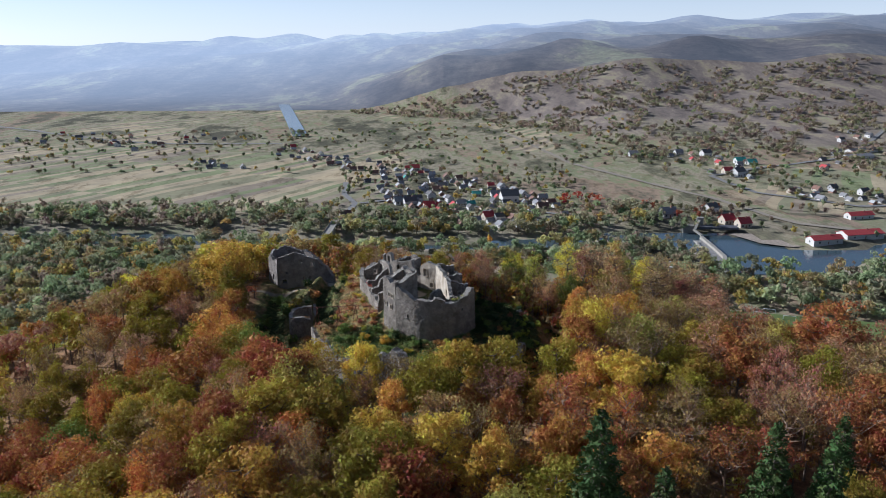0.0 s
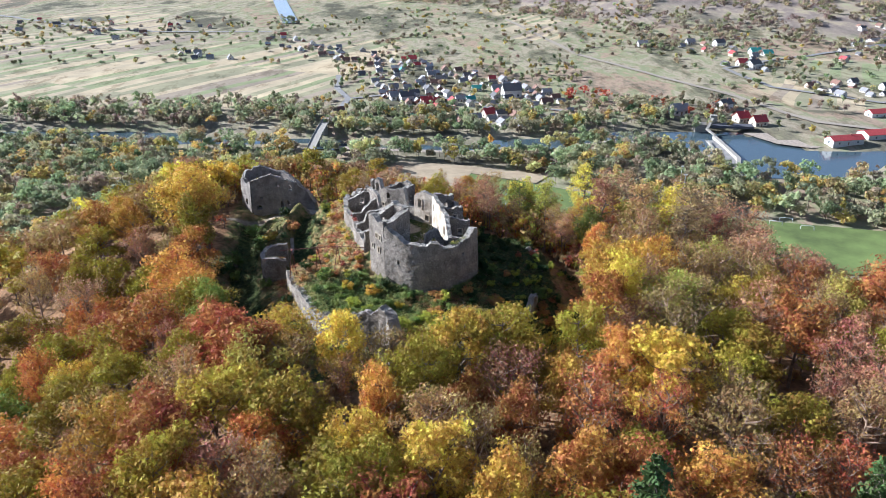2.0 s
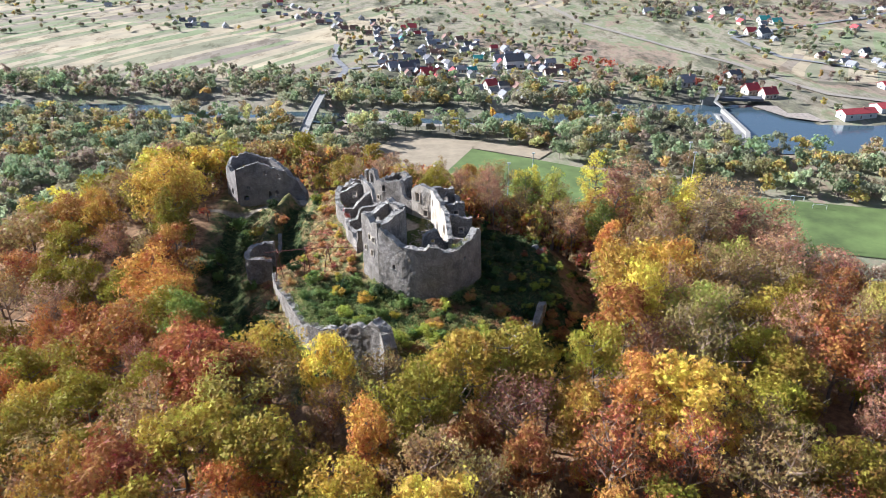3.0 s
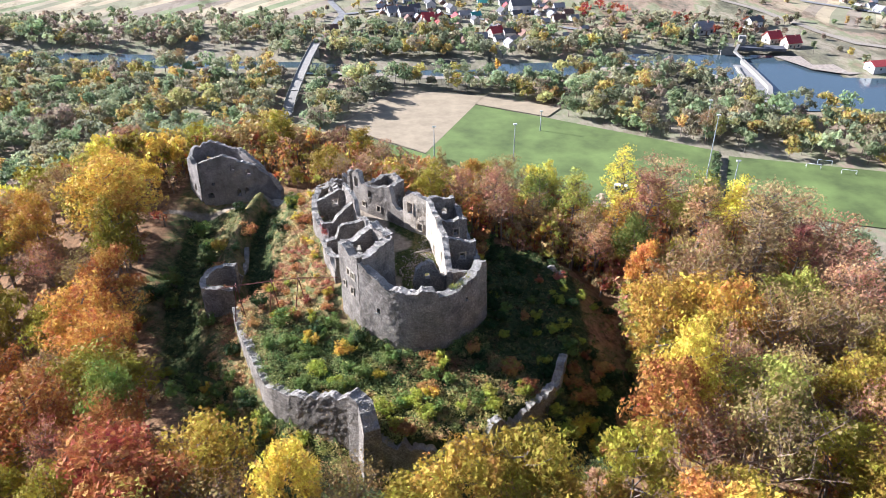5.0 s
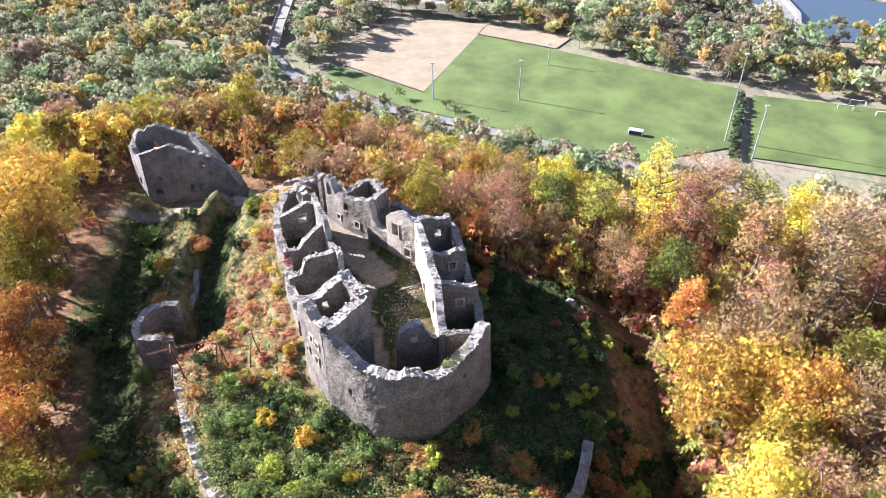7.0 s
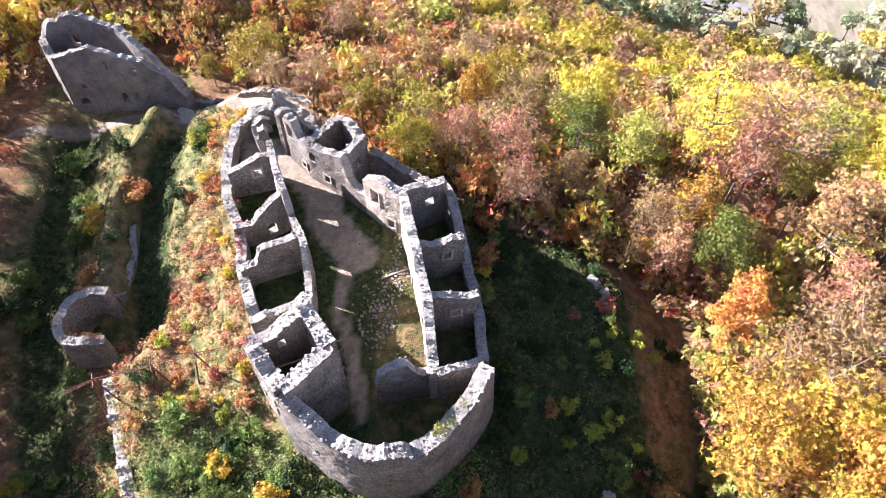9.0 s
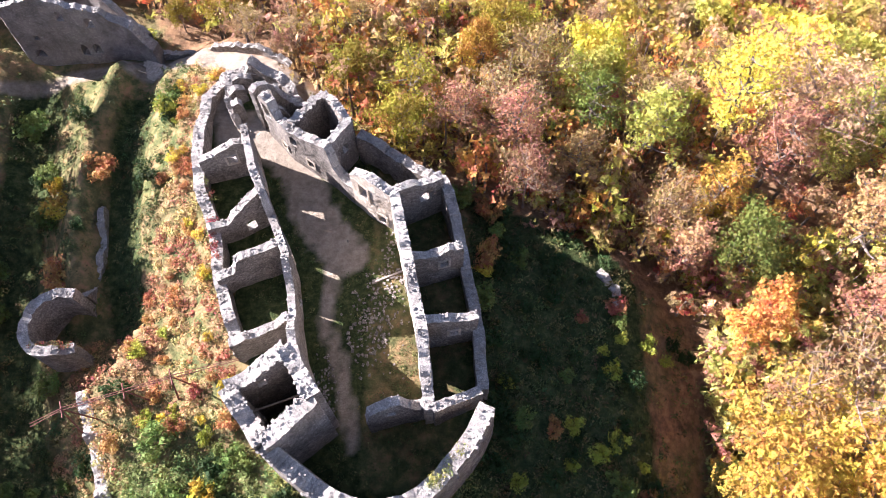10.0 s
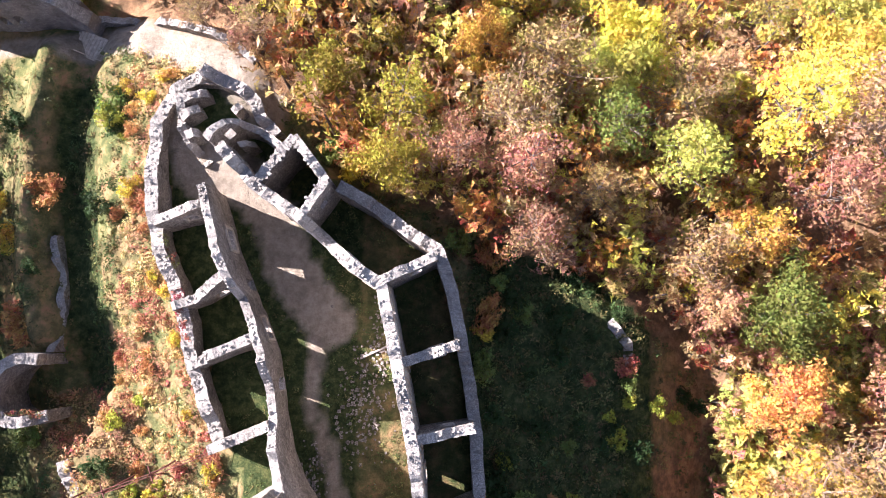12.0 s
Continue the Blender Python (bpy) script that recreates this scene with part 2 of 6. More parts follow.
def height(x, y):
    x, y = np.asarray(x, float), np.asarray(y, float)
    d = np.minimum(np.minimum(seg_dist(x, y, RIDGE), seg_dist(x, y, SPUR) + 6), seg_dist(x, y, SPUR_EAST) + 14)
    fall = np.maximum(0, d - 27 + 7 * smooth01((y - 172 + 0.25 * x) / 30))
    north = smooth01((y - 172 + 0.25 * x) / 30)
    z = -9.3 - (0.45 + 0.17 * north) * fall * smooth01(fall / 25 + 0.3)
    z = z + wavy(x, y, 40, 1) * np.clip(fall / 40, 0, 1) * 2.0 + wavy(x, y, 9, 2) * 0.25
    within = inside(x, y, CASTLE)
    away = seg_dist(x, y, CASTLE + CASTLE[:1])
    west = smooth01((-8 - x) / 6) * smooth01((y - 147) / 4)
    mound = np.where(within, COURT, -4.2 + 1.2 * west - (0.27 + 0.08 * west) * np.minimum(away, 9.5) - 0.9 * np.maximum(0, away - 9.5) + wavy(x, y, 7, 3) * 0.3)
    z = np.maximum(z, mound)
    z = z + 3.8 * np.exp(-(seg_dist(x, y, BANK) / 2.0) ** 2)
    for line, deep, wide in DITCHES:
        z = z - deep * np.exp(-(seg_dist(x, y, line) / wide) ** 2)
    z = np.maximum(z, np.where((x > 14) & (y < 169), -6.9 - 0.66 * seg_dist(x, y, TERRACE + TERRACE[:1]), -1e4))
    z = np.where(inside(x, y, TERRACE) & ~within, np.maximum(z, -5.6 - 0.12 * np.maximum(0, x - 9) + wavy(x, y, 8, 7) * 0.25), z)
    flat = VALLEY + wavy(x, y, 120, 4) * 0.5 * (1 - ((x > -80) & (x < 290) & (y > 300) & (y < 530)))
    k = 6.0
    z = flat + np.logaddexp(0, (z - flat) / k) * k
    wet = inside(x, y, WATER_POLY)
    z = np.where(wet & (z < -90), RIVER - 1.2, z)
    f = foot(x)
    t = np.clip((y - f) / (3900 - f), 0, 1)
    hills = (skyline(x) - VALLEY) * smooth01(t) ** 0.9 + t * 26 * wavy(x, y, 420, 5) + t * (1 - t) * 40 * wavy(x, y, 1100, 6)
    crest = np.interp(x, [-330, -150, 0, 330, 600, 820, 1000, 1700], [0, 50, 88, 75, 40, 48, 60, 60])
    crest = crest * np.exp(-((y - 2000) / np.where(y < 2000, 330, 460)) ** 2) * (1 + 0.18 * wavy(x, y, 520, 61))
    return z + np.where(t > 0, hills + crest * smooth01(t * 6), 0)


def spaced(lo, hi, a, b, fine, grow):
    """Coordinates from lo to hi, fine between a and b, wider outside."""
    mid = list(np.arange(a, b + fine / 2, fine))
    out, s, v = [], fine, b
    while v < hi:
        s *= grow
        v += s
        out.append(min(v, hi))
    low, s, v = [], fine, a
    while v > lo:
        s *= grow
        v -= s
        low.append(max(v, lo))
    return np.array(low[::-1] + mid + out)


def grid_faces(nx, ny):
    i = np.arange(nx * ny).reshape(ny, nx)
    return np.stack([i[:-1, :-1], i[:-1, 1:], i[1:, 1:], i[1:, :-1]], -1).reshape(-1, 4).tolist()


SAND_LOT = [(-58, 452), (-47, 480), (-29, 515), (25, 502), (-9, 415)]
PITCH = [(19, 487), (60, 465), (143, 417), (121, 362), (81, 350), (-22, 402), (-57, 430), (-58, 448), (-9, 414)]
PITCH_EAST = [(146, 411), (260, 380), (250, 318), (180, 338), (125, 354)]
TAN_STRIP = [(25, 503), (70, 482), (60, 467), (19, 488)]
ROAD = [(-92, 500), (-92, 464), (-80, 441), (-66, 423), (-44, 407), (-22, 395), (2, 385), (60, 352), (120, 325)]
CLEARING = [(30.5, 157), (30.5, 142), (26, 129), (12, 120.5), (-8, 117.5), (-20, 121), (-29, 131), (-37, 142), (-41, 152), (-47, 160), (-48, 175), (-50, 192), (-50, 203), (-33, 201), (-28, 192.5), (-10, 183.5), (-3, 177), (5, 172.5), (18, 168)]
PATHS = [[(-31, 190.2), (-25.5, 190.6), (-21.3, 189.0), (-17.2, 187.3), (-14.6, 185.5), (-12, 182.6)], [(-7.5, 166.5), (-6.7, 162), (-7.1, 157.7), (-5.6, 154.7), (-4.5, 150), (-4, 147.5)], [(-16.5, 178.2), (-13.4, 176.4), (-10.4, 172.8), (-9.4, 169.2), (-7.6, 166.6), (-5.6, 164.4)], [(-52, 188), (-45, 190), (-37, 190.6), (-31, 190.2)], [(-19.0, 183.2), (-19.1, 179.5), (-18.0, 176.5), (-16, 174.5)]]

xs = spaced(-3400, 3400, -72, 62, 1.0, 1.07)
ys = spaced(-260, 3950, 100, 210, 1.0, 1.055)
SPLIT = ys[np.searchsorted(ys, 1800)]
bx, by = np.meshgrid(xs, ys[ys >= SPLIT])
ys = ys[ys <= SPLIT]
gx, gy = np.meshgrid(xs, ys)
gz = height(gx, gy)
ground = mesh_ob("ground", np.stack([gx, gy, gz], -1).reshape(-1, 3).tolist(), grid_faces(len(xs), len(ys)), STONE, smooth=True)
tagged(ground, "castle hill under fallen leaves, valley floor with field strips and far slopes", "ground", kind="structure")


def put_tint(ob, name, rgb):
    at = ob.data.color_attributes.new(name, 'FLOAT_COLOR', 'POINT')
    at.data.foreach_set("color", np.concatenate([rgb, np.ones((len(rgb), 1))], 1).astype(np.float32).ravel())


def ground_material():
    """Leaf litter and grass on the hill, meadow and ploughed strips in the valley, scrub on the far slopes."""
    m, nt, n, l, b = nodes_of("ground_cover")
    p = position(nt)
    at = n.new("ShaderNodeAttribute")
    at.attribute_name = "zone"
    sep = n.new("ShaderNodeSeparateColor")
    l.new(at.outputs["Color"], sep.inputs[0])
    # leaf litter and grass
    litter = ramp(nt, noise_of(nt, p, 0.9, 8, 0.75), [(0.30, (0.085, 0.055, 0.035)), (0.46, (0.175, 0.10, 0.058)), (0.58, (0.28, 0.155, 0.085)), (0.72, (0.34, 0.23, 0.115))])
    grass = ramp(nt, noise_of(nt, p, 0.7, 8, 0.7), [(0.34, (0.05, 0.065, 0.025)), (0.47, (0.11, 0.12, 0.045)), (0.56, (0.22, 0.17, 0.075)), (0.66, (0.34, 0.19, 0.10)), (0.8, (0.26, 0.10, 0.06))])
    dirt = ramp(nt, noise_of(nt, p, 1.1, 8, 0.7), [(0.3, (0.17, 0.135, 0.10)), (0.55, (0.29, 0.24, 0.18)), (0.75, (0.38, 0.325, 0.255))])
    # field strips
    mp = n.new("ShaderNodeMapping")
    mp.inputs["Rotation"].default_value = (0, 0, radians(-62))
    l.new(p, mp.inputs["Vector"])
    sx = n.new("ShaderNodeSeparateXYZ")
    l.new(mp.outputs[0], sx.inputs[0])
    u = maths(nt, 'FLOOR', maths(nt, 'DIVIDE', maths(nt, 'ADD', sx.outputs[1], maths(nt, 'MULTIPLY', noise_of(nt, p, 0.004, 2), 30.0)), 11.0))
    v = maths(nt, 'FLOOR', maths(nt, 'DIVIDE', sx.outputs[0], 170.0))
    cb = n.new("ShaderNodeCombineXYZ")
    l.new(u, cb.inputs[0])
    l.new(v, cb.inputs[1])
    wh = n.new("ShaderNodeTexWhiteNoise")
    wh.noise_dimensions = '2D'
    l.new(cb.outputs[0], wh.inputs["Vector"])
    strips = ramp(nt, wh.outputs["Value"], [(0, (0.23, 0.22, 0.15)), (0.25, (0.34, 0.29, 0.21)), (0.45, (0.20, 0.225, 0.13)), (0.6, (0.36, 0.30, 0.21)), (0.75, (0.25, 0.21, 0.17)), (0.9, (0.37, 0.31, 0.22))], True)
    strips = mix(nt, 0.75, strips, ramp(nt, noise_of(nt, p, 0.02, 8, 0.7), [(0.3, (0.62, 0.62, 0.58)), (0.7, (1.4, 1.35, 1.2))]), 'MULTIPLY')
    lay = n.new("ShaderNodeMapping")
    lay.inputs["Rotation"].default_value = (0, 0, radians(-14))
    lay.inputs["Scale"].default_value = (1.0, 0.42, 1.0)
    l.new(p, lay.inputs["Vector"])
    meadow = ramp(nt, noise_of(nt, lay.outputs[0], 0.009, 11, 0.72), [(0.40, (0.085, 0.08, 0.055)), (0.45, (0.17, 0.16, 0.10)), (0.49, (0.29, 0.245, 0.175)), (0.53, (0.18, 0.20, 0.105)), (0.57, (0.29, 0.21, 0.15)), (0.63, (0.12, 0.11, 0.075))])
    blocks = maths(nt, 'ADD', sep.outputs[1], maths(nt, 'MULTIPLY', maths(nt, 'SUBTRACT', noise_of(nt, lay.outputs[0], 0.0045, 3), 0.5), 1.6))
    valley = mix(nt, ramp(nt, blocks, [(0.44, (0, 0, 0)), (0.5, (1, 1, 1))]), meadow, strips)
    hedges = ramp(nt, noise_of(nt, lay.outputs[0], 0.05, 6, 0.8), [(0.52, (1, 1, 1)), (0.60, (0.6, 0.57, 0.53))])
    valley = mix(nt, 0.8, valley, hedges, 'MULTIPLY')
    col = mix(nt, sep.outputs[0], valley, mix(nt, sep.outputs[2], litter, grass))
    a2 = n.new("ShaderNodeAttribute")
    a2.attribute_name = "trod"
    s2 = n.new("ShaderNodeSeparateColor")
    l.new(a2.outputs["Color"], s2.inputs[0])
    ivy = ramp(nt, noise_of(nt, p, 1.3, 9, 0.75), [(0.32, (0.014, 0.022, 0.009)), (0.48, (0.038, 0.053, 0.019)), (0.60, (0.085, 0.09, 0.033)), (0.72, (0.15, 0.12, 0.056))])
    green = maths(nt, 'ADD', s2.outputs[2], maths(nt, 'MULTIPLY', maths(nt, 'SUBTRACT', noise_of(nt, p, 0.6, 5), 0.5), 0.8))
    col = mix(nt, ramp(nt, green, [(0.35, (0, 0, 0)), (0.65, (1, 1, 1))]), col, ivy)
    worn = maths(nt, 'ADD', s2.outputs[0], maths(nt, 'MULTIPLY', maths(nt, 'SUBTRACT', noise_of(nt, p, 1.2, 6), 0.5), 0.7))
    col = mix(nt, ramp(nt, worn, [(0.34, (0, 0, 0)), (0.85, (1, 1, 1))]), col, dirt)
    woods = ramp(nt, noise_of(nt, lay.outputs[0], 0.022, 9, 0.78), [(0.35, (0.12, 0.10, 0.09)), (0.50, (0.20, 0.165, 0.14)), (0.58, (0.28, 0.235, 0.165)), (0.7, (0.26, 0.27, 0.15))])
    col = mix(nt, s2.outputs[1], col, woods)
    l.new(col, b.inputs["Base Color"])
    b.inputs["Roughness"].default_value = 1.0
    b.inputs["Specular IOR Level"].default_value = 0.05
    bump(nt, noise_of(nt, p, 1.6, 8, 0.75), 0.8, 0.35, b)
    return m


fx, fy = gx.ravel(), gy.ravel()
clear = inside(fx, fy, CLEARING)
on_hill = smooth01((gz.ravel() - VALLEY - 4) / 10) * (fy < 420)
strips_m = (smooth01((fy - 640) / 20) * smooth01((foot(fx) - fy) / 60 + 1)) * np.where(inside(fx, fy, [(-1500, 640), (-130, 640), (-60, 800), (-120, 1050), (-1500, 1300)]), 1.0, 0.4)
grassy = np.where(clear, np.where(fx > 19, 0.25, 0.85) + 0.35 * wavy(fx, fy, 13, 8), 0.12)
put_tint(ground, "zone", np.stack([on_hill, strips_m, np.clip(grassy, 0, 1)], 1))
trod = np.zeros(len(fx))
for pp, half in zip(PATHS, (1.3, 0.15, 1.5, 0.2, 0.6)):
    trod = np.maximum(trod, 1 - smooth01((seg_dist(fx, fy, pp) - half) / 1.3))
lawn = np.where(inside(fx, fy, CASTLE), np.where(fx > -3.5, 0.5, 0.85), 0.0)
for line, _, wide in DITCHES[:2]:
    lawn = np.maximum(lawn, 0.9 * (1 - smooth01((seg_dist(fx, fy, line) - wide * 0.5) / 2.2)))
lawn = np.maximum(lawn, clear * smooth01((fx - 4) / 3) * smooth01((23.5 - fx) / 3))
lawn = np.maximum(lawn, clear * smooth01((146 - fy) / 4) * smooth01((fx + 22) / 4))
hill_woods = smooth01((fy - foot(fx) - 200 + 160 * wavy(fx, fy, 500, 9)) / 120) * (fx < 1500)
flats = 0.5 * (gz.ravel() < -85) * smooth01((660 - fy) / 30) * ((fx > -600) & (fx < 600))
put_tint(ground, "trod", np.stack([trod, np.maximum(hill_woods, 0.4 * flats), lawn], 1))
ground.data.materials[0] = ground_material()


def distance_material():
    """Wooded hills kilometres away, with haze painted on as blue glow, paler the farther they lie."""
    m, nt, n, l, b = nodes_of("far_hills")
    p = position(nt)
    lay = n.new("ShaderNodeMapping")
    lay.inputs["Scale"].default_value = (1.0, 0.5, 1.0)
    l.new(p, lay.inputs["Vector"])
    col = ramp(nt, noise_of(nt, lay.outputs[0], 0.0035, 12, 0.66), [(0.42, (0.045, 0.036, 0.034)), (0.50, (0.075, 0.06, 0.052)), (0.55, (0.10, 0.082, 0.066)), (0.58, (0.15, 0.135, 0.085)), (0.62, (0.16, 0.155, 0.09)), (0.65, (0.10, 0.08, 0.07))])
    col = mix(nt, 0.6, col, ramp(nt, noise_of(nt, p, 0.03, 6, 0.8), [(0.38, (0.45, 0.45, 0.5)), (0.62, (1.4, 1.4, 1.35))]), 'MULTIPLY')
    l.new(col, b.inputs["Base Color"])
    b.inputs["Roughness"].default_value = 1.0
    b.inputs["Specular IOR Level"].default_value = 0.0
    # haze put into emission: blue glow, stronger with distance and to the left
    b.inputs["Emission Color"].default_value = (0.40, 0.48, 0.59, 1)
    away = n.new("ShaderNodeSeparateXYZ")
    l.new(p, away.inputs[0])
    haze_glow = n.new("ShaderNodeMapRange")
    haze_glow.inputs["From Min"].default_value, haze_glow.inputs["From Max"].default_value = 1750, 3700
    haze_glow.inputs["To Min"].default_value, haze_glow.inputs["To Max"].default_value = 0.13, 0.8
    l.new(maths(nt, 'SUBTRACT', away.outputs[1], maths(nt, 'MULTIPLY', away.outputs[0], 0.45)), haze_glow.inputs["Value"])
    l.new(haze_glow.outputs[0], b.inputs["Emission Strength"])
    bump(nt, noise_of(nt, p, 0.02, 6, 0.7), 0.3, 8.0, b)
    return m


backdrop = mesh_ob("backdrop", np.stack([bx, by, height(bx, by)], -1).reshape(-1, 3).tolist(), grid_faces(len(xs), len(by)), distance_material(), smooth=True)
tagged(backdrop, "wooded hills along the horizon with a painted blue haze glow", "hills", kind="structure")


def sheet(name, poly, z, material, label, category, cell=0.0):
    bm = bmesh.new()
    bm.faces.new([bm.verts.new((x, y, z)) for x, y in poly])
    bmesh.ops.triangulate(bm, faces=bm.faces[:])
    me = bpy.data.meshes.new(name)
    bm.to_mesh(me)
    bm.free()
    me.materials.append(material)
    return tagged(new(name, me), label, category, kind="structure")


def ribbon(name, pts, width, z, material, label, category, lift=0.3):
    vs, fs = [], []
    P = [Vector((x, y, 0)) for x, y in pts]
    Q = []
    for a, b_ in zip(P[:-1], P[1:]):
        k = max(1, int((b_ - a).length / 6))
        Q += [a.lerp(b_, i / k) for i in range(k)]
    Q.append(P[-1])
    for i, q in enumerate(Q):
        d = (Q[min(i + 1, len(Q) - 1)] - Q[max(i - 1, 0)]).normalized()
        n_ = Vector((-d.y, d.x, 0)) * width / 2
        for s_ in (-1, 1):
            v = q + n_ * s_
            vs.append((v.x, v.y, float(height(v.x, v.y)) + lift if z is None else z))
        if i:
            o = 2 * i
            fs.append((o - 2, o, o + 1, o - 1)[::-1])
    return tagged(mesh_ob(name, vs, fs, material), label, category, kind="structure")


TURF = plain("mown_turf", (0.096, 0.13, 0.036), 0.95, vary=0.4, scale=0.05)
SAND = plain("bare_sandy_soil", (0.275, 0.218, 0.142), 0.95, vary=0.2, scale=0.12)
ASPHALT = plain("pale_worn_asphalt", (0.19, 0.182, 0.172), 0.9, vary=0.2, scale=0.3)
CONCRETE = plain("pale_concrete", (0.26, 0.24, 0.205), 0.9, vary=0.2, scale=0.6)
DARKSTEEL = plain("dark_rusty_steel", (0.10, 0.07, 0.06), 0.7, 0.3, vary=0.3)
WHITE = plain("white_paint", (0.75, 0.75, 0.73), 0.6, vary=0.1)
m, nt, n, l, b = nodes_of("river_water")
b.inputs["Base Color"].default_value = (0.05, 0.075, 0.09, 1)
b.inputs["Roughness"].default_value = 0.12
bump(nt, noise_of(nt, position(nt), 0.5, 4), 0.35, 0.15, b)
RIVERWATER = m
sheet("water", WATER_POLY, RIVER, RIVERWATER, "calm grey-blue river widening into a pond above the weir", "river")
sheet("water", [(-445, 2000), (-415, 2000), (-236, 1279), (-262, 1275)], VALLEY + 1.2, RIVERWATER, "straight pale canal far across the plain", "canal")
sheet("pitch", PITCH, VALLEY + 0.5, TURF, "mown green playing field beside the road", "sports field")
sheet("pitch", PITCH_EAST, VALLEY + 0.5, TURF, "mown green football field with small white goals", "sports field")
sheet("sand_lot", SAND_LOT, VALLEY + 0.55, SAND, "bare sandy lot with wheel tracks", "sand lot")
sheet("sand_lot", TAN_STRIP, VALLEY + 0.55, SAND, "strip of bare sandy soil along the field", "sand lot")
ribbon("road", ROAD, 6.0, None, ASPHALT, "narrow pale road curving round the playing field", "road", 0.9)

# ---- castle masonry ----


def noise3(x, y, z, s):
    return noise.noise(Vector((x * s, y * s, z * s)))


def curved(pts, steps=4):
    """A smooth line through points."""
    P = [Vector((x, y)) for x, y in pts]
    out = []
    for i in range(len(P) - 1):
        a, b_, c, d = P[max(i - 1, 0)], P[i], P[i + 1], P[min(i + 2, len(P) - 1)]
        for k in range(steps):
            t = k / steps
            v = 0.5 * (2 * b_ + (c - a) * t + (2 * a - 5 * b_ + 4 * c - d) * t * t + (3 * b_ - a - 3 * c + d) * t ** 3)
            out.append((v.x, v.y))
    return out + [tuple(P[-1])]


def ruin_wall(name, path, z0, tops, parent, thick=1.1, holes=(), framed=False, material=None, cap=True, label="", cell=0.34, rough=0.21, batter=0.0):
    """A broken masonry wall along a plan line. tops: (fraction of the length, height) of its ragged top; holes: (metres along, sill, width, rise, arched)."""
    thick *= 0.86
    P = [Vector((x, y, 0)) for x, y in path]
    L = [0.0]
    for a, b_ in zip(P[:-1], P[1:]):
        L.append(L[-1] + (b_ - a).length)
    total = L[-1]

    def at(s):
        s = min(max(s, 0), total)
        k = max(i for i in range(len(P) - 1) if L[i] <= s + 1e-9)
        return P[k].lerp(P[k + 1], (s - L[k]) / max(1e-6, L[k + 1] - L[k]))

    sb = set(np.round(np.linspace(0, total, max(2, int(total / cell) + 1)), 3))
    tf, tz = [f * total for f, _ in tops], [z for _, z in tops]
    zmax = max(tz) + 0.8
    zb = set(np.round(np.linspace(z0, zmax, max(2, int((zmax - z0) / cell) + 1)), 3))
    for s, sill, w, rise, arch in holes:
        for q in ([s - w / 2, s + w / 2] + ([s - w / 4, s + w / 4] if arch else [])):
            sb = {v for v in sb if abs(v - q) > 0.13} | {round(q, 3)}
        for q in ([sill, sill + rise] + ([sill + rise - w * 0.22] if arch else [])):
            zb = {v for v in zb if abs(v - q) > 0.13} | {round(q, 3)}
    sb, zb = sorted(sb), sorted(zb)

    def top(s):
        p = at(s)
        return float(np.interp(s, tf, tz)) + rough * 2.6 * noise3(p.x, p.y, 3.1, 0.5) + rough * 1.7 * noise3(p.x, p.y, 7.7, 1.3) + rough * 0.4 * noise3(p.x, p.y, 1.7, 3.1)

    top_at = [top(s) for s in sb]

    def solid(i, j):
        if i < 0 or j < 0 or i >= len(sb) - 1 or j >= len(zb) - 1:
            return False
        s, z = (sb[i] + sb[i + 1]) / 2, (zb[j] + zb[j + 1]) / 2
        if zb[j] > max(top_at[i], top_at[i + 1]) - 0.03:
            return False
        for hs, sill, w, rise, arch in holes:
            if abs(s - hs) < w / 2 and sill < z < sill + rise:
                if not (arch and abs(s - hs) > w / 4 and z > sill + rise - w * 0.22):
                    return False
        return True

    vs, fs, index, tops_f = [], [], {}, []
    edge_s = {round(hs + k * w / 2, 3) for hs, _, w, _, _ in holes for k in (-1, 1)}

    def vert(i, j, side):
        key = (i, j, side)
        if key not in index:
            s, z = sb[i], zb[j]
            p = at(s)
            d = (at(s + 0.3) - at(s - 0.3)).normalized()
            nrm = Vector((-d.y, d.x, 0))
            half = thick / 2 + batter * max(0, zmax - z)
            bumpy = 0.07 * noise3(p.x + side * 9, p.y, z, 1.1) + 0.04 * noise3(p.x + side * 5, p.y, z, 3.1)
            q = p + nrm * side * (half + bumpy)
            jit = 0.0 if s in edge_s else 0.10
            q += d * jit * noise3(p.x, p.y + side * 4, z, 2.3)
            zt = top_at[i] + 0.16 * noise3(p.x + side * 3, p.y, 1.0, 1.1)
            dz = 0.08 * noise3(p.x + 31, p.y, z + side, 2.0)
            if z > zt - 0.05:
                z, dz = zt, 0.0
            index[key] = len(vs)
            vs.append((q.x, q.y, z + dz))
        return index[key]

    for i in range(len(sb) - 1):
        for j in range(len(zb) - 1):
            if not solid(i, j):
                continue
            fs.append([vert(i, j, -1), vert(i + 1, j, -1), vert(i + 1, j + 1, -1), vert(i, j + 1, -1)])
            fs.append([vert(i, j, 1), vert(i, j + 1, 1), vert(i + 1, j + 1, 1), vert(i + 1, j, 1)])
            if not solid(i - 1, j):
                fs.append([vert(i, j, 1), vert(i, j, -1), vert(i, j + 1, -1), vert(i, j + 1, 1)])
            if not solid(i + 1, j):
                fs.append([vert(i + 1, j, -1), vert(i + 1, j, 1), vert(i + 1, j + 1, 1), vert(i + 1, j + 1, -1)])
            if not solid(i, j + 1):
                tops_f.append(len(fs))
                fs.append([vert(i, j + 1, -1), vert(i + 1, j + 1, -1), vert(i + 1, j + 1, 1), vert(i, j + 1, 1)])
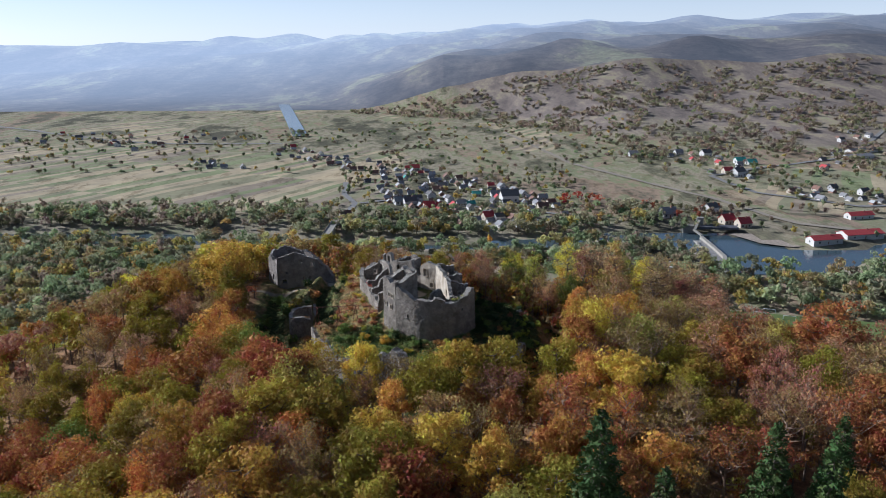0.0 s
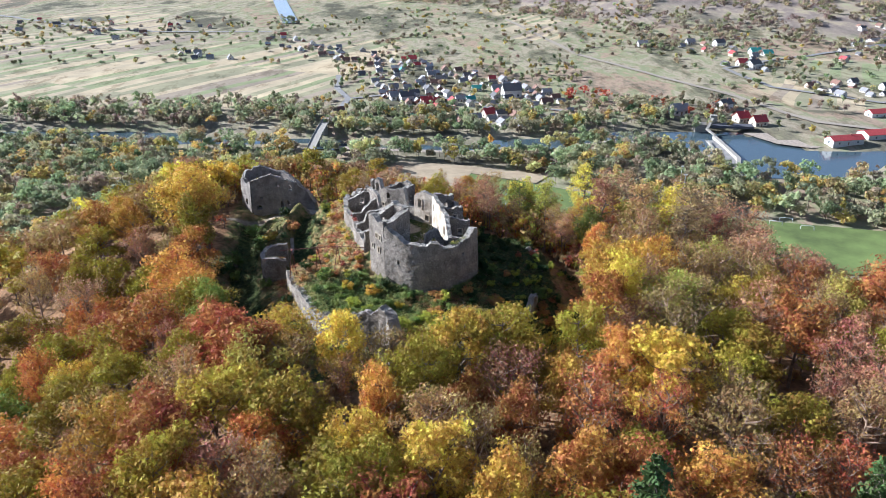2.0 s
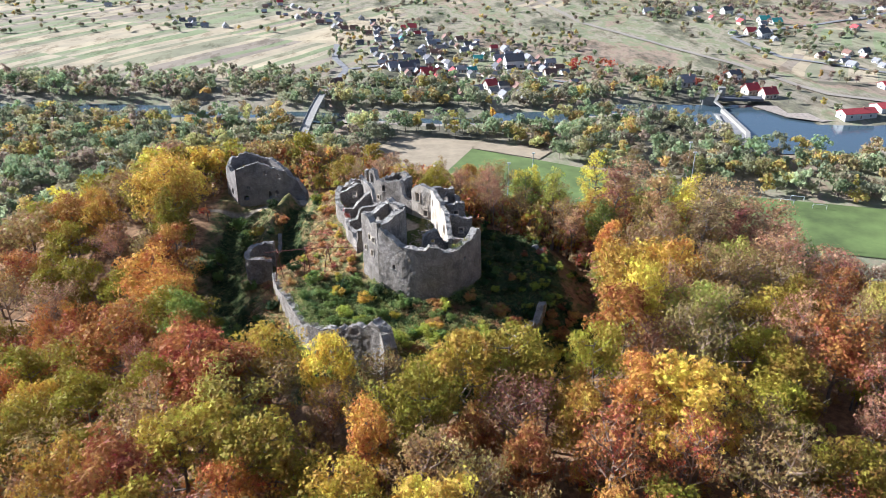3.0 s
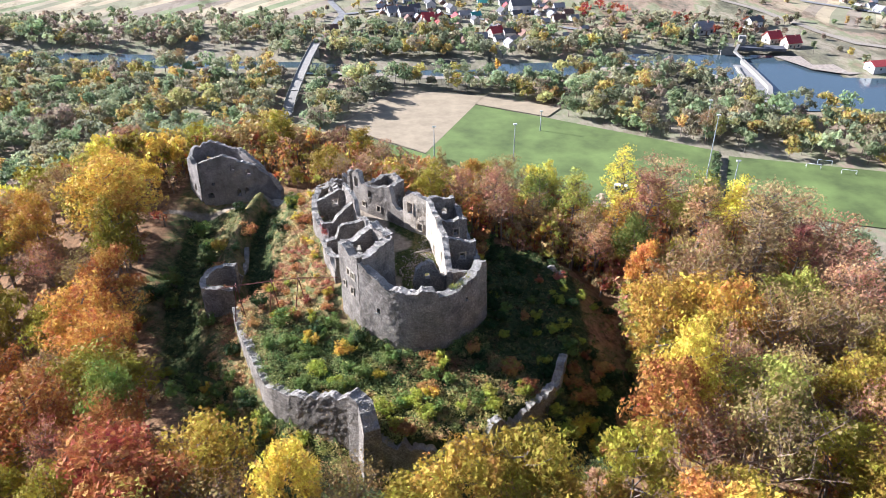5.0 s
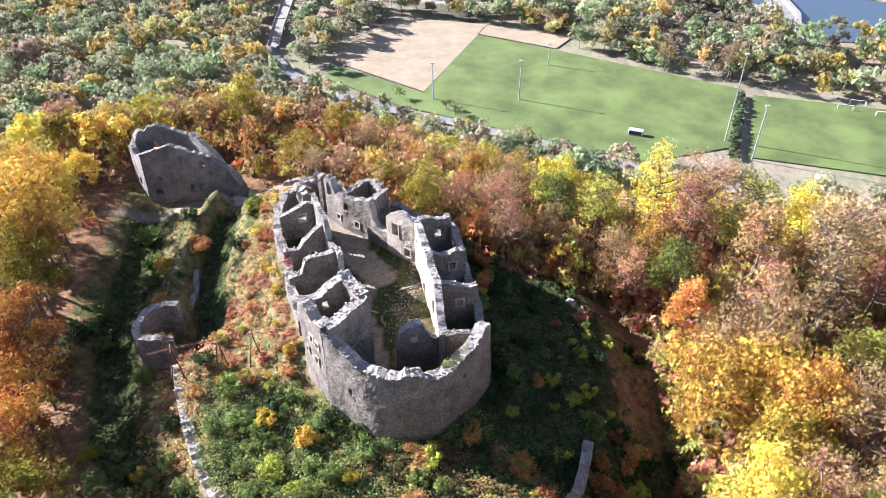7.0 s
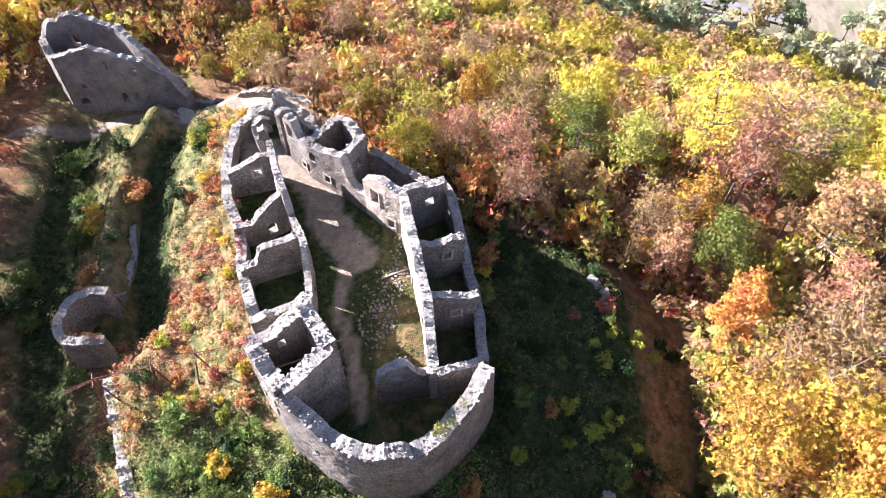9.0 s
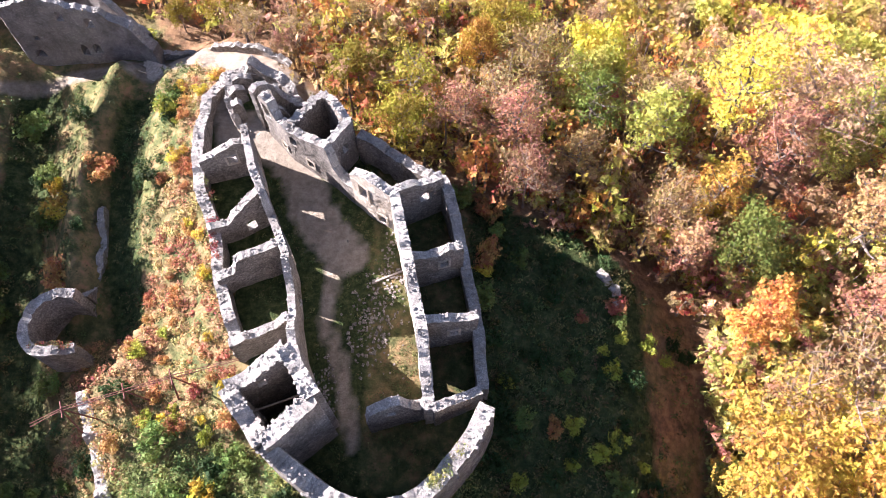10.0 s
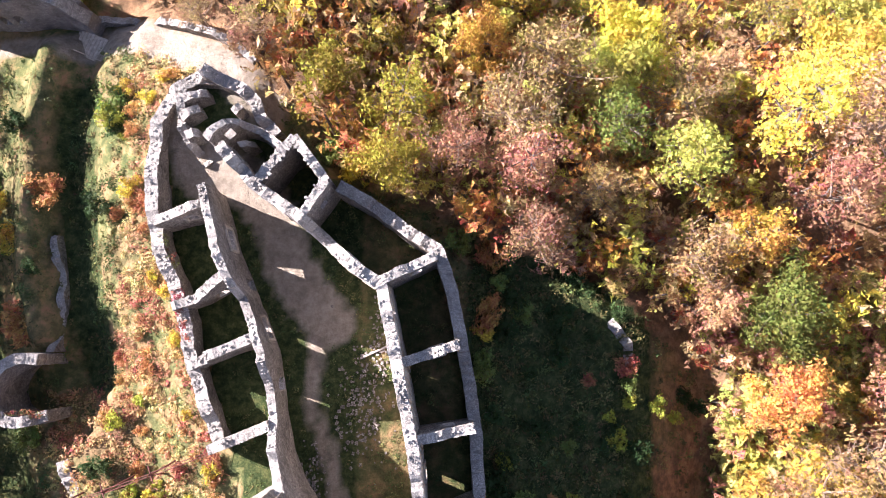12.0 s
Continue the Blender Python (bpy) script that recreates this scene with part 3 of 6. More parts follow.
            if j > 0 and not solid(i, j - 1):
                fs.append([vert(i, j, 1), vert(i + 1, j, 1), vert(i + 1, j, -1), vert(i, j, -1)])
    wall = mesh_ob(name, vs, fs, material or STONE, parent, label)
    # top faces get the pale stone: lime rubble plus painted sunlit brightness
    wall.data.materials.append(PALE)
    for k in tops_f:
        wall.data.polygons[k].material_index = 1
    if framed:
        for hs, sill, w, rise, arch in holes:
            if arch or sill + rise > top(hs) - 0.2:
                continue
            p, d = at(hs), (at(hs + 0.3) - at(hs - 0.3)).normalized()
            for side in (-1, 1):
                bm = bmesh.new()
                y = side * (thick / 2 + 0.05)
                for x0, x1, z0_, z1_ in ((-w / 2 - 0.16, -w / 2 + 0.03, sill - 0.14, sill + rise + 0.14), (w / 2 - 0.03, w / 2 + 0.16, sill - 0.14, sill + rise + 0.14), (-w / 2, w / 2, sill - 0.14, sill + 0.03), (-w / 2, w / 2, sill + rise - 0.03, sill + rise + 0.14)):
                    box(bm, x0, x1, y - 0.07, y + 0.07, z0_, z1_)
                fr = part("window_frame", bm, PLASTER, wall, "pale dressed-stone window surround")
                fr.matrix_basis = Matrix.Translation((p.x, p.y, 0)) @ Matrix.Rotation(math.atan2(d.y, d.x), 4, 'Z')
    if cap:
        rubble_cap(wall, at, top, total, thick)
    return wall


def stone_into(vs, fs, c, size, rng):
    """One rough block, eight jittered corners."""
    a = rng.uniform(0, 3.14)
    o = len(vs)
    for k in range(8):
        e = [(1 if k >> i & 1 else -1) * size[i] / 2 * rng.uniform(0.6, 1.1) for i in range(3)]
        vs.append((c[0] + e[0] * math.cos(a) - e[1] * math.sin(a), c[1] + e[0] * math.sin(a) + e[1] * math.cos(a), c[2] + e[2]))
    for q in ((0, 2, 3, 1), (4, 5, 7, 6), (0, 1, 5, 4), (2, 6, 7, 3), (0, 4, 6, 2), (1, 3, 7, 5)):
        fs.append([o + i for i in q])


def rubble_cap(wall, at, top, total, thick):
    rng = random.Random(len(wall.data.vertices))
    vs, fs = [], []
    for k in range(int(total * thick * 15.0)):
        s = rng.uniform(0, total)
        p = at(s)
        d = (at(s + 0.2) - at(s - 0.2)).normalized()
        off = rng.uniform(-0.46, 0.46) * thick
        r = rng.uniform(0.09, 0.24)
        stone_into(vs, fs, (p.x - d.y * off, p.y + d.x * off, top(s) + rng.uniform(-0.08, 0.10)), (r, r * rng.uniform(0.6, 1), r * rng.uniform(0.4, 0.8)), rng)
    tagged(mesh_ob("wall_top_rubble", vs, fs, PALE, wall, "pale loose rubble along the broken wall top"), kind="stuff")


castle = empty("castle_ruin", pose(0, 0, 0), "roofless grey rubble-stone castle ruin with broken walls on a hilltop", "castle ruin")
BASE = -8.5
# west wing
ruin_wall("outer_wall", curved([(-15.6, 184.6), (-17.6, 184.6), (-19.6, 182.9), (-20.4, 180), (-20.2, 176.5), (-19.7, 172.6), (-19.2, 169.9), (-17.9, 167.2), (-16.9, 164.5), (-16.3, 161.2), (-15.1, 158.2), (-13.7, 154.6)], 3), BASE,
          [(0, -1.4), (0.15, -1.2), (0.26, -0.6), (0.36, 0.1), (0.5, 0.2), (0.62, 0.0), (0.75, -0.4), (0.9, -0.3), (1, -0.9)], castle, 1.2, label="long outer wall of grey rubble, pale along its broken top")
ruin_wall("courtyard_wall", [(-15.0, 174.6), (-13.4, 169.7), (-11.6, 165.7), (-9.9, 161.9), (-9.2, 157.7), (-8.4, 154.0), (-7.4, 151.8)], COURT - 0.8,
          [(0, 3.7), (0.28, 4.2), (0.35, 3.8), (0.38, 2.2), (0.47, 1.9), (0.5, 3.2), (0.6, 3.4), (0.66, 1.4), (0.76, 1.7), (0.84, 3.4), (1, 5.0)], castle, 0.75,
          [(4.1, -0.9, 1.9, 1.9, 0), (11.7, -1.3, 1.9, 1.8, 0), (7.9, -2.2, 1.0, 2.1, 1), (16.2, -2.2, 1.0, 2.2, 1)], framed=True, label="tall courtyard wall with small windows, its middle broken down")
ruin_wall("cross_wall", [(-19.2, 172.0), (-14.8, 173.3)], COURT - 0.8, [(0, 1.4), (1, 3.0)], castle, 0.85, [(2.9, 0.3, 0.9, 1.1, 0)], framed=True)
ruin_wall("cross_wall", [(-17.6, 165.4), (-15.5, 166.1), (-12.6, 168.0)], COURT - 0.8, [(0, 0.7), (0.3, 1.0), (0.55, 2.2), (1, 3.3)], castle, 0.85, [(3.6, -1.5, 0.9, 1.4, 1)])
ruin_wall("cross_wall", [(-16.2, 160.8), (-10.3, 163.2)], COURT - 0.8, [(0, 0.5), (0.25, 0.7), (0.32, 2.3), (1, 3.0)], castle, 0.9)
ruin_wall("cross_wall", [(-14.0, 154.6), (-9.2, 156.6)], COURT - 0.8, [(0, 1.2), (1, 2.6)], castle, 0.9)
# south-west tower
TW = [(-12.0, 149.5), (-7.9, 152.1), (-5.5, 148.6), (-9.1, 145.7)]
ruin_wall("tower_wall", [TW[3], TW[0]], BASE, [(0, 6.6), (0.4, 6.4), (0.6, 7.0), (1, 7.2)], castle, 1.4, [(1.2, 3.2, 0.6, 0.9, 0), (2.3, 3.3, 0.6, 0.9, 0), (1.7, 0.6, 0.6, 1.0, 0), (3.6, 1.0, 0.5, 0.8, 0)], framed=True, label="sunlit tower wall with small window openings")
ruin_wall("tower_wall", [TW[0], TW[1]], COURT - 2, [(0, 7.2), (0.4, 6.6), (0.6, 7.6), (1, 8.2)], castle, 1.3, [(2.2, 5.0, 0.7, 1.0, 0)])
ruin_wall("tower_wall", [TW[1], TW[2]], COURT - 0.8, [(0, 8.4), (0.4, 8.0), (1, 8.6)], castle, 1.3, [(2.4, 3.2, 0.7, 1.3, 0)])
ruin_wall("tower_wall", [TW[2], TW[3]], COURT - 0.8, [(0, 8.5), (0.45, 7.9), (0.7, 6.9), (1, 6.5)], castle, 1.4)
# south curtain
ruin_wall("curtain_wall", curved([(-9.1, 145.7), (-6.9, 144.1), (-4.6, 142.6), (-2.4, 141.9), (0, 142.0), (2.2, 143.2), (4.3, 145.4), (5.7, 147.3), (6.6, 149.2)]), BASE,
          [(0, 5.9), (0.1, 4.8), (0.22, 4.2), (0.3, 4.4), (0.42, 3.9), (0.44, 4.8), (0.52, 4.7), (0.54, 3.6), (0.62, 3.2), (0.8, 3.7), (0.93, 4.6), (1, 4.0)], castle, 1.25,
          [(3.2, -0.2, 0.5, 0.8, 0), (15.2, 1.0, 0.5, 0.5, 0)], batter=0.035, label="tall curved curtain wall of grey rubble above the slope")
# inner south wall
ruin_wall("inner_wall", [(-2.6, 148.7), (0.0, 149.5), (2.5, 150.0)], COURT - 0.8, [(0, 1.2), (0.06, 3.4), (0.2, 3.7), (0.52, 3.8), (0.62, 2.3), (0.82, 1.5), (1, 2.3)], castle, 0.9, [(1.9, 1.5, 0.8, 0.9, 0)])
# east wing
ruin_wall("courtyard_wall", [(-13.6, 177.6), (-11.0, 174.7), (-7.0, 171.9), (-4.8, 169.9)], COURT - 0.8,
          [(0, 3.6), (0.05, 4.4), (0.16, 4.3), (0.19, 2.4), (0.28, 3.0), (0.75, 3.9), (0.78, 1.3), (0.9, 0.6), (1, 0.8)], castle, 1.0,
          [(1.05, 1.7, 1.0, 2.0, 1), (4.5, 0.9, 0.8, 1.3, 1), (6.3, -1.1, 0.8, 1.0, 0), (3.0, -1.1, 0.7, 0.8, 0)], framed=True, label="courtyard wall with arched upper windows")
ruin_wall("courtyard_wall", [(-4.8, 169.9), (-2.8, 168.2), (-1.0, 167.1), (0.3, 161.3), (1.6, 155.1), (2.3, 149.2)], COURT - 0.8,
          [(0, 3.4), (0.1, 4.6), (0.2, 4.3), (0.24, 4.5), (0.6, 4.5), (0.75, 4.2), (0.93, 2.6), (1, 2.3)], castle, 1.0,
          [(1.6, 0.9, 1.1, 1.9, 0), (3.4, -1.6, 0.9, 1.2, 0), (6.6, 1.3, 0.7, 1.6, 1), (11.0, -1.6, 0.8, 1.3, 0), (17.0, 0.6, 0.6, 1.5, 0), (19.2, -1.7, 1.2, 1.6, 0)], framed=True, material=PLASTER, label="sunlit plastered courtyard wall with window openings")
ruin_wall("outer_wall", [(-4.8, 175.0), (-2.0, 173.5), (1.0, 171.3), (3.1, 170.0), (4.2, 167.0), (4.9, 163.6), (5.7, 159.7), (6.2, 156.0), (6.5, 151.3)], BASE,
          [(0, 1.4), (0.2, 0.9), (0.3, 1.5), (0.38, 2.0), (0.44, 0.6), (0.52, -0.2), (0.62, -0.9), (0.74, -0.2), (0.85, 0.2), (1, 0.3)], castle, 1.1, label="low outer wall of the east wing, mostly fallen")
ruin_wall("cross_wall", [(-1.0, 167.4), (3.0, 169.4)], COURT - 0.8, [(0, 4.2), (1, 3.4)], castle, 0.85, [(2.6, 1.0, 0.9, 1.1, 1)])
ruin_wall("cross_wall", [(0.6, 161.4), (4.8, 162.8)], COURT - 0.8, [(0, 4.0), (1, 3.0)], castle, 0.85, [(2.7, 0.8, 0.8, 1.1, 0)], framed=True)
ruin_wall("cross_wall", [(1.8, 155.9), (6.0, 156.7)], COURT - 0.8, [(0, 3.9), (1, 2.7)], castle, 0.85, [(2.3, 0.3, 0.8, 1.0, 0)], framed=True)
ruin_wall("cross_wall", [(2.5, 149.3), (6.3, 151.1)], COURT - 0.8, [(0, 2.4), (0.5, 2.0), (1, 1.2)], castle, 0.9)
# north-east tower
TN = [(-10.8, 174.9), (-8.1, 178.5), (-5.4, 174.9), (-7.1, 172.4)]
for (p_, q_), tp, ho in ((TN[0:2], [(0, 3.6), (0.5, 3.3), (1, 3.6)], []), (TN[1:3], [(0, 3.6), (1, 3.8)], []), (TN[2:4], [(0, 3.8), (1, 3.9)], [(1.4, 0.6, 0.7, 1.2, 0)])):
    ruin_wall("tower_wall", [p_, q_], COURT - 0.8, tp, castle, 0.8, ho)
# north end: broken chamber, arch and stubs
ruin_wall("chamber_wall", [(-14.7, 178.1), (-13.9, 179.2), (-13.0, 180.1), (-11.4, 179.7), (-9.6, 178.2)], COURT - 0.8, [(0, 3.4), (0.14, 3.6), (0.3, 2.9), (0.45, 1.2), (0.6, 0.2), (0.8, 0.6), (1, 1.8)], castle, 0.7, [(1.5, 0.6, 0.8, 1.9, 1), (5.2, -1.2, 0.7, 1.0, 0)], rough=0.3, label="thin broken chamber wall with an arched opening")
ruin_wall("chamber_wall", [(-12.9, 178.3), (-12.1, 178.9)], COURT - 0.8, [(0, 1.3), (0.6, 1.0), (1, -0.4)], castle, 0.7, rough=0.3)
ruin_wall("chamber_wall", [(-16.9, 185.2), (-18.1, 183.6), (-18.4, 180.8), (-17.5, 178.8), (-16.2, 177.4)], COURT - 0.8, [(0, -1.2), (0.2, -0.9), (0.35, -0.3), (0.5, -1.0), (0.6, -0.5), (0.8, -1.3), (1, -2.1)], castle, 0.85, rough=0.5, label="thick broken wall stub with a pale rubble top")
for run, hi, lo in (([(-18.0, 182.4), (-16.2, 183.1)], -0.2, -0.9), ([(-18.2, 180.9), (-16.8, 181.8)], -0.2, -0.8), ([(-17.6, 179.3), (-16.6, 179.6)], 0.1, -0.6), ([(-15.1, 180.2), (-14.3, 180.9)], -0.3, -1.2), ([(-13.9, 181.4), (-13.3, 182.0)], -0.2, -0.5)):
    ruin_wall("chamber_wall", run, COURT - 0.8, [(0, hi), (0.6, hi - 0.1), (1, lo)], castle, 0.8, rough=0.3, label="broken stub of a chamber wall")
ruin_wall("chamber_wall", [(-16.6, 185.0), (-15.4, 184.5), (-13.6, 183.8), (-12.5, 182.8), (-12.0, 181.4), (-10.6, 179.9)], COURT - 2.5, [(0, 0.1), (0.2, -0.9), (0.4, -1.5), (0.7, -1.3), (1, -1.0)], castle, 1.2, rough=0.3)

gate = empty("gatehouse_ruin", pose(0, 0, 0), "roofless stone gatehouse ruin with slanting broken walls beside the path", "gatehouse")
ruin_wall("front_wall", [(-45.1, 193.3), (-40.3, 193.1), (-37.5, 192.9), (-34, 193.0), (-31.7, 192.8), (-29.7, 192.2)], -13, [(0, -1.5), (0.15, -0.7), (0.3, 0.1), (0.42, -0.3), (0.7, -1.9), (0.72, -2.5), (0.88, -3.9), (0.9, -4.6), (1, -6.6)], gate, 0.75,
          [(1.6, -8.6, 1.2, 1.1, 1), (2.3, -5.9, 0.6, 0.6, 0), (7.2, -8.0, 0.8, 1.5, 1), (8.6, -7.7, 0.8, 1.5, 1), (6.4, -2.9, 0.8, 1.3, 1), (9.3, -3.8, 0.9, 1.4, 1)], material=COAT, batter=0.05, rough=0.12, label="shaded front wall with small arched openings")
ruin_wall("side_wall", [(-45.1, 193.3), (-46.8, 195.3), (-48.4, 197.6)], -13, [(0, -1.5), (0.5, -2.4), (1, -2.4)], gate, 0.9, [(2.2, -8, 0.8, 1.4, 0)], material=COAT, batter=0.04)
ruin_wall("back_wall", curved([(-48.4, 197.6), (-47.6, 199.0), (-45.5, 199.5), (-42, 199.1), (-38.5, 198), (-36.3, 196.2), (-34.5, 195.2), (-32.2, 194.2), (-30.4, 193.2)], 3), -13,
          [(0, -2.4), (0.08, -1.2), (0.18, 0.0), (0.36, -0.2), (0.52, -0.6), (0.66, -0.9), (0.76, -2.0), (0.9, -4.4), (1, -6.2)], gate, 0.9, [(4.2, -4.6, 1.1, 2.0, 1)], material=COAT, rough=0.26)

bastion = empty("bastion_ruin", pose(0, 0, 0), "small round stone bastion, broken open, beside the ditch", "bastion")
ruin_wall("bastion_wall", curved([(-30.4, 161.0), (-32.4, 161.0), (-34.1, 159.8), (-34.7, 158.0), (-34.0, 156.3), (-32.3, 155.7), (-29.9, 156.3)]), -13, [(0, -4.0), (0.3, -4.2), (0.6, -4.8), (0.8, -4.9), (1, -5.0)], bastion, 1.1)

ring = empty("ring_wall", pose(0, 0, 0), "low crumbling outer ring wall half buried in the slope", "stone wall")
ruin_wall("wall_run", curved(RING, 3), -14, [(0, -6.4), (0.25, -5.3), (0.5, -5.8), (0.66, -5.1), (0.8, -4.2), (0.88, -2.8), (1, -1.6)], ring, 1.3, rough=0.4)
ruin_wall("wall_run", [(-9.0, 129.6), (-7.4, 128.4), (-6.5, 126.0)], -14, [(0, -1.7), (0.4, -1.2), (0.7, -2.2), (1, -3.2)], ring, 1.9, rough=0.34, batter=0.05, label="thick ruined buttress at the corner of the ring wall")
ruin_wall("wall_run", curved(RING_SOUTH, 3), -14, [(0, -5.8), (0.08, -6.9), (0.3, -6.8), (0.42, -5.9), (0.62, -5.6), (0.76, -5.1), (0.86, -4.2), (0.92, -4.6), (1, -6.6)], ring, 1.2, rough=0.6, label="crumbling terrace wall overgrown along its top")
ruin_wall("wall_run", [(-30.6, 161.6), (-30.6, 166), (-31.8, 172)], -13, [(0, -6.6), (0.1, -7.4), (0.6, -7.6), (1, -7.7)], ring, 0.8, rough=0.34)
PARAPET = [(-30.0, 193.0), (-26.5, 192.7), (-20.6, 191.0), (-16.2, 189.3), (-13.2, 187.0)]
ruin_wall("wall_run", curved(PARAPET, 3), -12, [(k / 4, float(height(*q)) + 0.7) for k, q in enumerate(PARAPET)], ring, 0.75, rough=0.2, label="low rubble parapet along the outer edge of the path")
ruin_wall("wall_run", [(18.0, 165.0), (19.6, 163), (19.8, 160.5)], -13, [(0, -6.8), (0.5, -6.4), (1, -7.0)], ring, 1.0, rough=0.34)

# larger loose blocks along the tower and curtain tops
BLOCKS = []
block_r = random.Random(71)
for k in range(7):
    vs, fs = [], []
    stone_into(vs, fs, (0, 0, 0), (0.34, 0.26, 0.2), block_r)
    me = bpy.data.meshes.new("stone")
    me.from_pydata(vs, [], fs)
    me.materials.append(PALE)
    BLOCKS.append(me)
placed_blocks = 0
for wall in [o for o in castle.children if o.name.split(".")[0] in ("tower_wall", "curtain_wall")]:
    tops_v = [v.co for p_ in wall.data.polygons if p_.material_index == 1 for v in [wall.data.vertices[p_.vertices[0]]]]
    for co in tops_v:
        if block_r.random() < 0.62 and placed_blocks < 240:
            s_ = new("stone", block_r.choice(BLOCKS))
            s_.parent = wall
            k = block_r.uniform(0.6, 1.15)
            s_.matrix_basis = pose(co.x + block_r.uniform(-0.1, 0.1), co.y + block_r.uniform(-0.1, 0.1), co.z + 0.04, block_r.uniform(-15, 15), block_r.uniform(-15, 15), block_r.uniform(0, 360)) @ Matrix.Diagonal((k, k, k, 1))
            placed_blocks += 1
vs, fs = [], []
tube(vs, fs, (-11.0, 148.2, 4.6), (-6.4, 149.8, 5.0), 0.09, 0.08, 6)
mesh_ob("beam", vs, fs, BARK, castle, "old timber beam across the open tower")

# ---- trees ----


def leaf_cards(rng, centres, count, size, flat=0.8):
    """Small folded leaf clumps spread over lumps: arrays of vertices and quads."""
    C = np.array([c for c, _ in centres])
    R = np.array([r for _, r in centres])
    w = R ** 2 / (R ** 2).sum()
    k = rng.choice(len(C), count, p=w)
    d = rng.normal(size=(count, 3))
    d[:, 2] = d[:, 2] * 0.8 + 0.25
    d /= np.linalg.norm(d, axis=1)[:, None]
    rad = R[k] * (0.35 + 0.85 * rng.rand(count) ** 0.8)
    c = C[k] + d * rad[:, None] * np.array([1, 1, 0.8])
    nrm = d * flat + rng.normal(size=(count, 3)) * 0.45
    nrm /= np.linalg.norm(nrm, axis=1)[:, None]
    u = np.cross(nrm, rng.normal(size=(count, 3)))
    u /= np.linalg.norm(u, axis=1)[:, None]
    v = np.cross(nrm, u)
    s = size * (0.55 + 0.9 * rng.rand(count))[:, None]
    q = np.stack([c - u * s, c + u * s * 0.8 - v * s * 0.75, c + u * s * 0.6 + v * s * 0.85 + nrm * s * 0.2], 1)
    return q.reshape(-1, 3), np.arange(count * 3).reshape(-1, 3)


def leaf_mesh(name, verts, tris, material, wood=None):
    me = bpy.data.meshes.new(name)
    nv, nf = len(verts), len(tris)
    me.vertices.add(nv)
    me.vertices.foreach_set("co", np.asarray(verts, np.float32).ravel())
    me.loops.add(nf * 3)
    me.loops.foreach_set("vertex_index", np.asarray(tris, np.int32).ravel())
    me.polygons.add(nf)
    me.polygons.foreach_set("loop_start", np.arange(0, nf * 3, 3, dtype=np.int32))
    me.materials.append(material)
    if wood is not None:
        me.materials.append(BARK)
        me.polygons.foreach_set("material_index", np.asarray(wood, np.int32))
    me.update(calc_edges=True)
    return me


def skeleton_tree(rng, tall, spread, limbs, twigs, first=0.35):
    """Trunk with tapered limbs and twigs; gives lists and the limb tips."""
    vs, fs, tips = [], [], []
    pts = [Vector((0, 0, -1.0))]
    for k in range(1, 5):
        pts.append(Vector((rng.normal() * 0.25 * k * 0.5, rng.normal() * 0.25 * k * 0.5, tall * 0.8 * k / 4)))
    r = tall * 0.017
    for k in range(4):
        tube(vs, fs, pts[k], pts[k + 1], r * (1 - k * 0.2), r * (1 - (k + 1) * 0.2), 6)
    for i in range(limbs):
        f = first + (1 - first) * (i + rng.rand()) / limbs
        z = f * tall * 0.8
        k = min(3, int(z / (tall * 0.2)))
        b0 = pts[k].lerp(pts[k + 1], (z - tall * 0.2 * k) / (tall * 0.2)) if k else Vector((0, 0, z))
        a = i * 2.4 + rng.rand()
        reach = spread * (1.0 - 0.55 * max(0, f - 0.55) / 0.45) * rng.uniform(0.55, 1.1)
        e = b0 + Vector((math.cos(a) * reach, math.sin(a) * reach, reach * rng.uniform(0.35, 1.15)))
        mid = b0.lerp(e, 0.5) + Vector((0, 0, -0.12 * reach))
        tube(vs, fs, b0, mid, r * 0.42, r * 0.28, 4)
        tube(vs, fs, mid, e, r * 0.28, r * 0.1, 4)
        tips.append((e, reach))
        for j in range(twigs):
            s0 = mid.lerp(e, rng.uniform(-0.5, 0.95))
            t_ = s0 + Vector((rng.normal() * 0.6, rng.normal() * 0.6, abs(rng.normal()) * 0.7 + 0.2)) * reach * 0.36
            tube(vs, fs, s0, t_, r * 0.12, r * 0.035, 3)
            if twigs > 8:
                for q in range(2):
                    w0 = s0.lerp(t_, rng.uniform(0.3, 1))
                    tube(vs, fs, w0, w0 + Vector((rng.normal() * 0.5, rng.normal() * 0.5, rng.uniform(0, 0.8))) * reach * 0.2, r * 0.05, r * 0.02, 3)
    return vs, fs, tips


def lumps_for(rng, tall, spread, tips, n_extra=3):
    cs = []
    for e, reach in tips:
        cs.append(((e.x * 0.85, e.y * 0.85, min(e.z, tall) - 0.2), rng.uniform(0.2, 0.34) * spread))
        for j in range(3):
            g = rng.uniform(0.35, 1.05)
            cs.append(((e.x * g + rng.normal() * 0.5, e.y * g + rng.normal() * 0.5, min(e.z, tall) * rng.uniform(0.72, 1.05)), rng.uniform(0.12, 0.26) * spread))
    for k in range(n_extra):
        a, rr = rng.rand() * 6.28, spread * rng.uniform(0, 0.6)
        cs.append(((math.cos(a) * rr, math.sin(a) * rr, tall * rng.uniform(0.62, 0.92)), spread * rng.uniform(0.22, 0.36)))
    cs.append(((0, 0, tall * 0.9), spread * 0.28))
    return cs


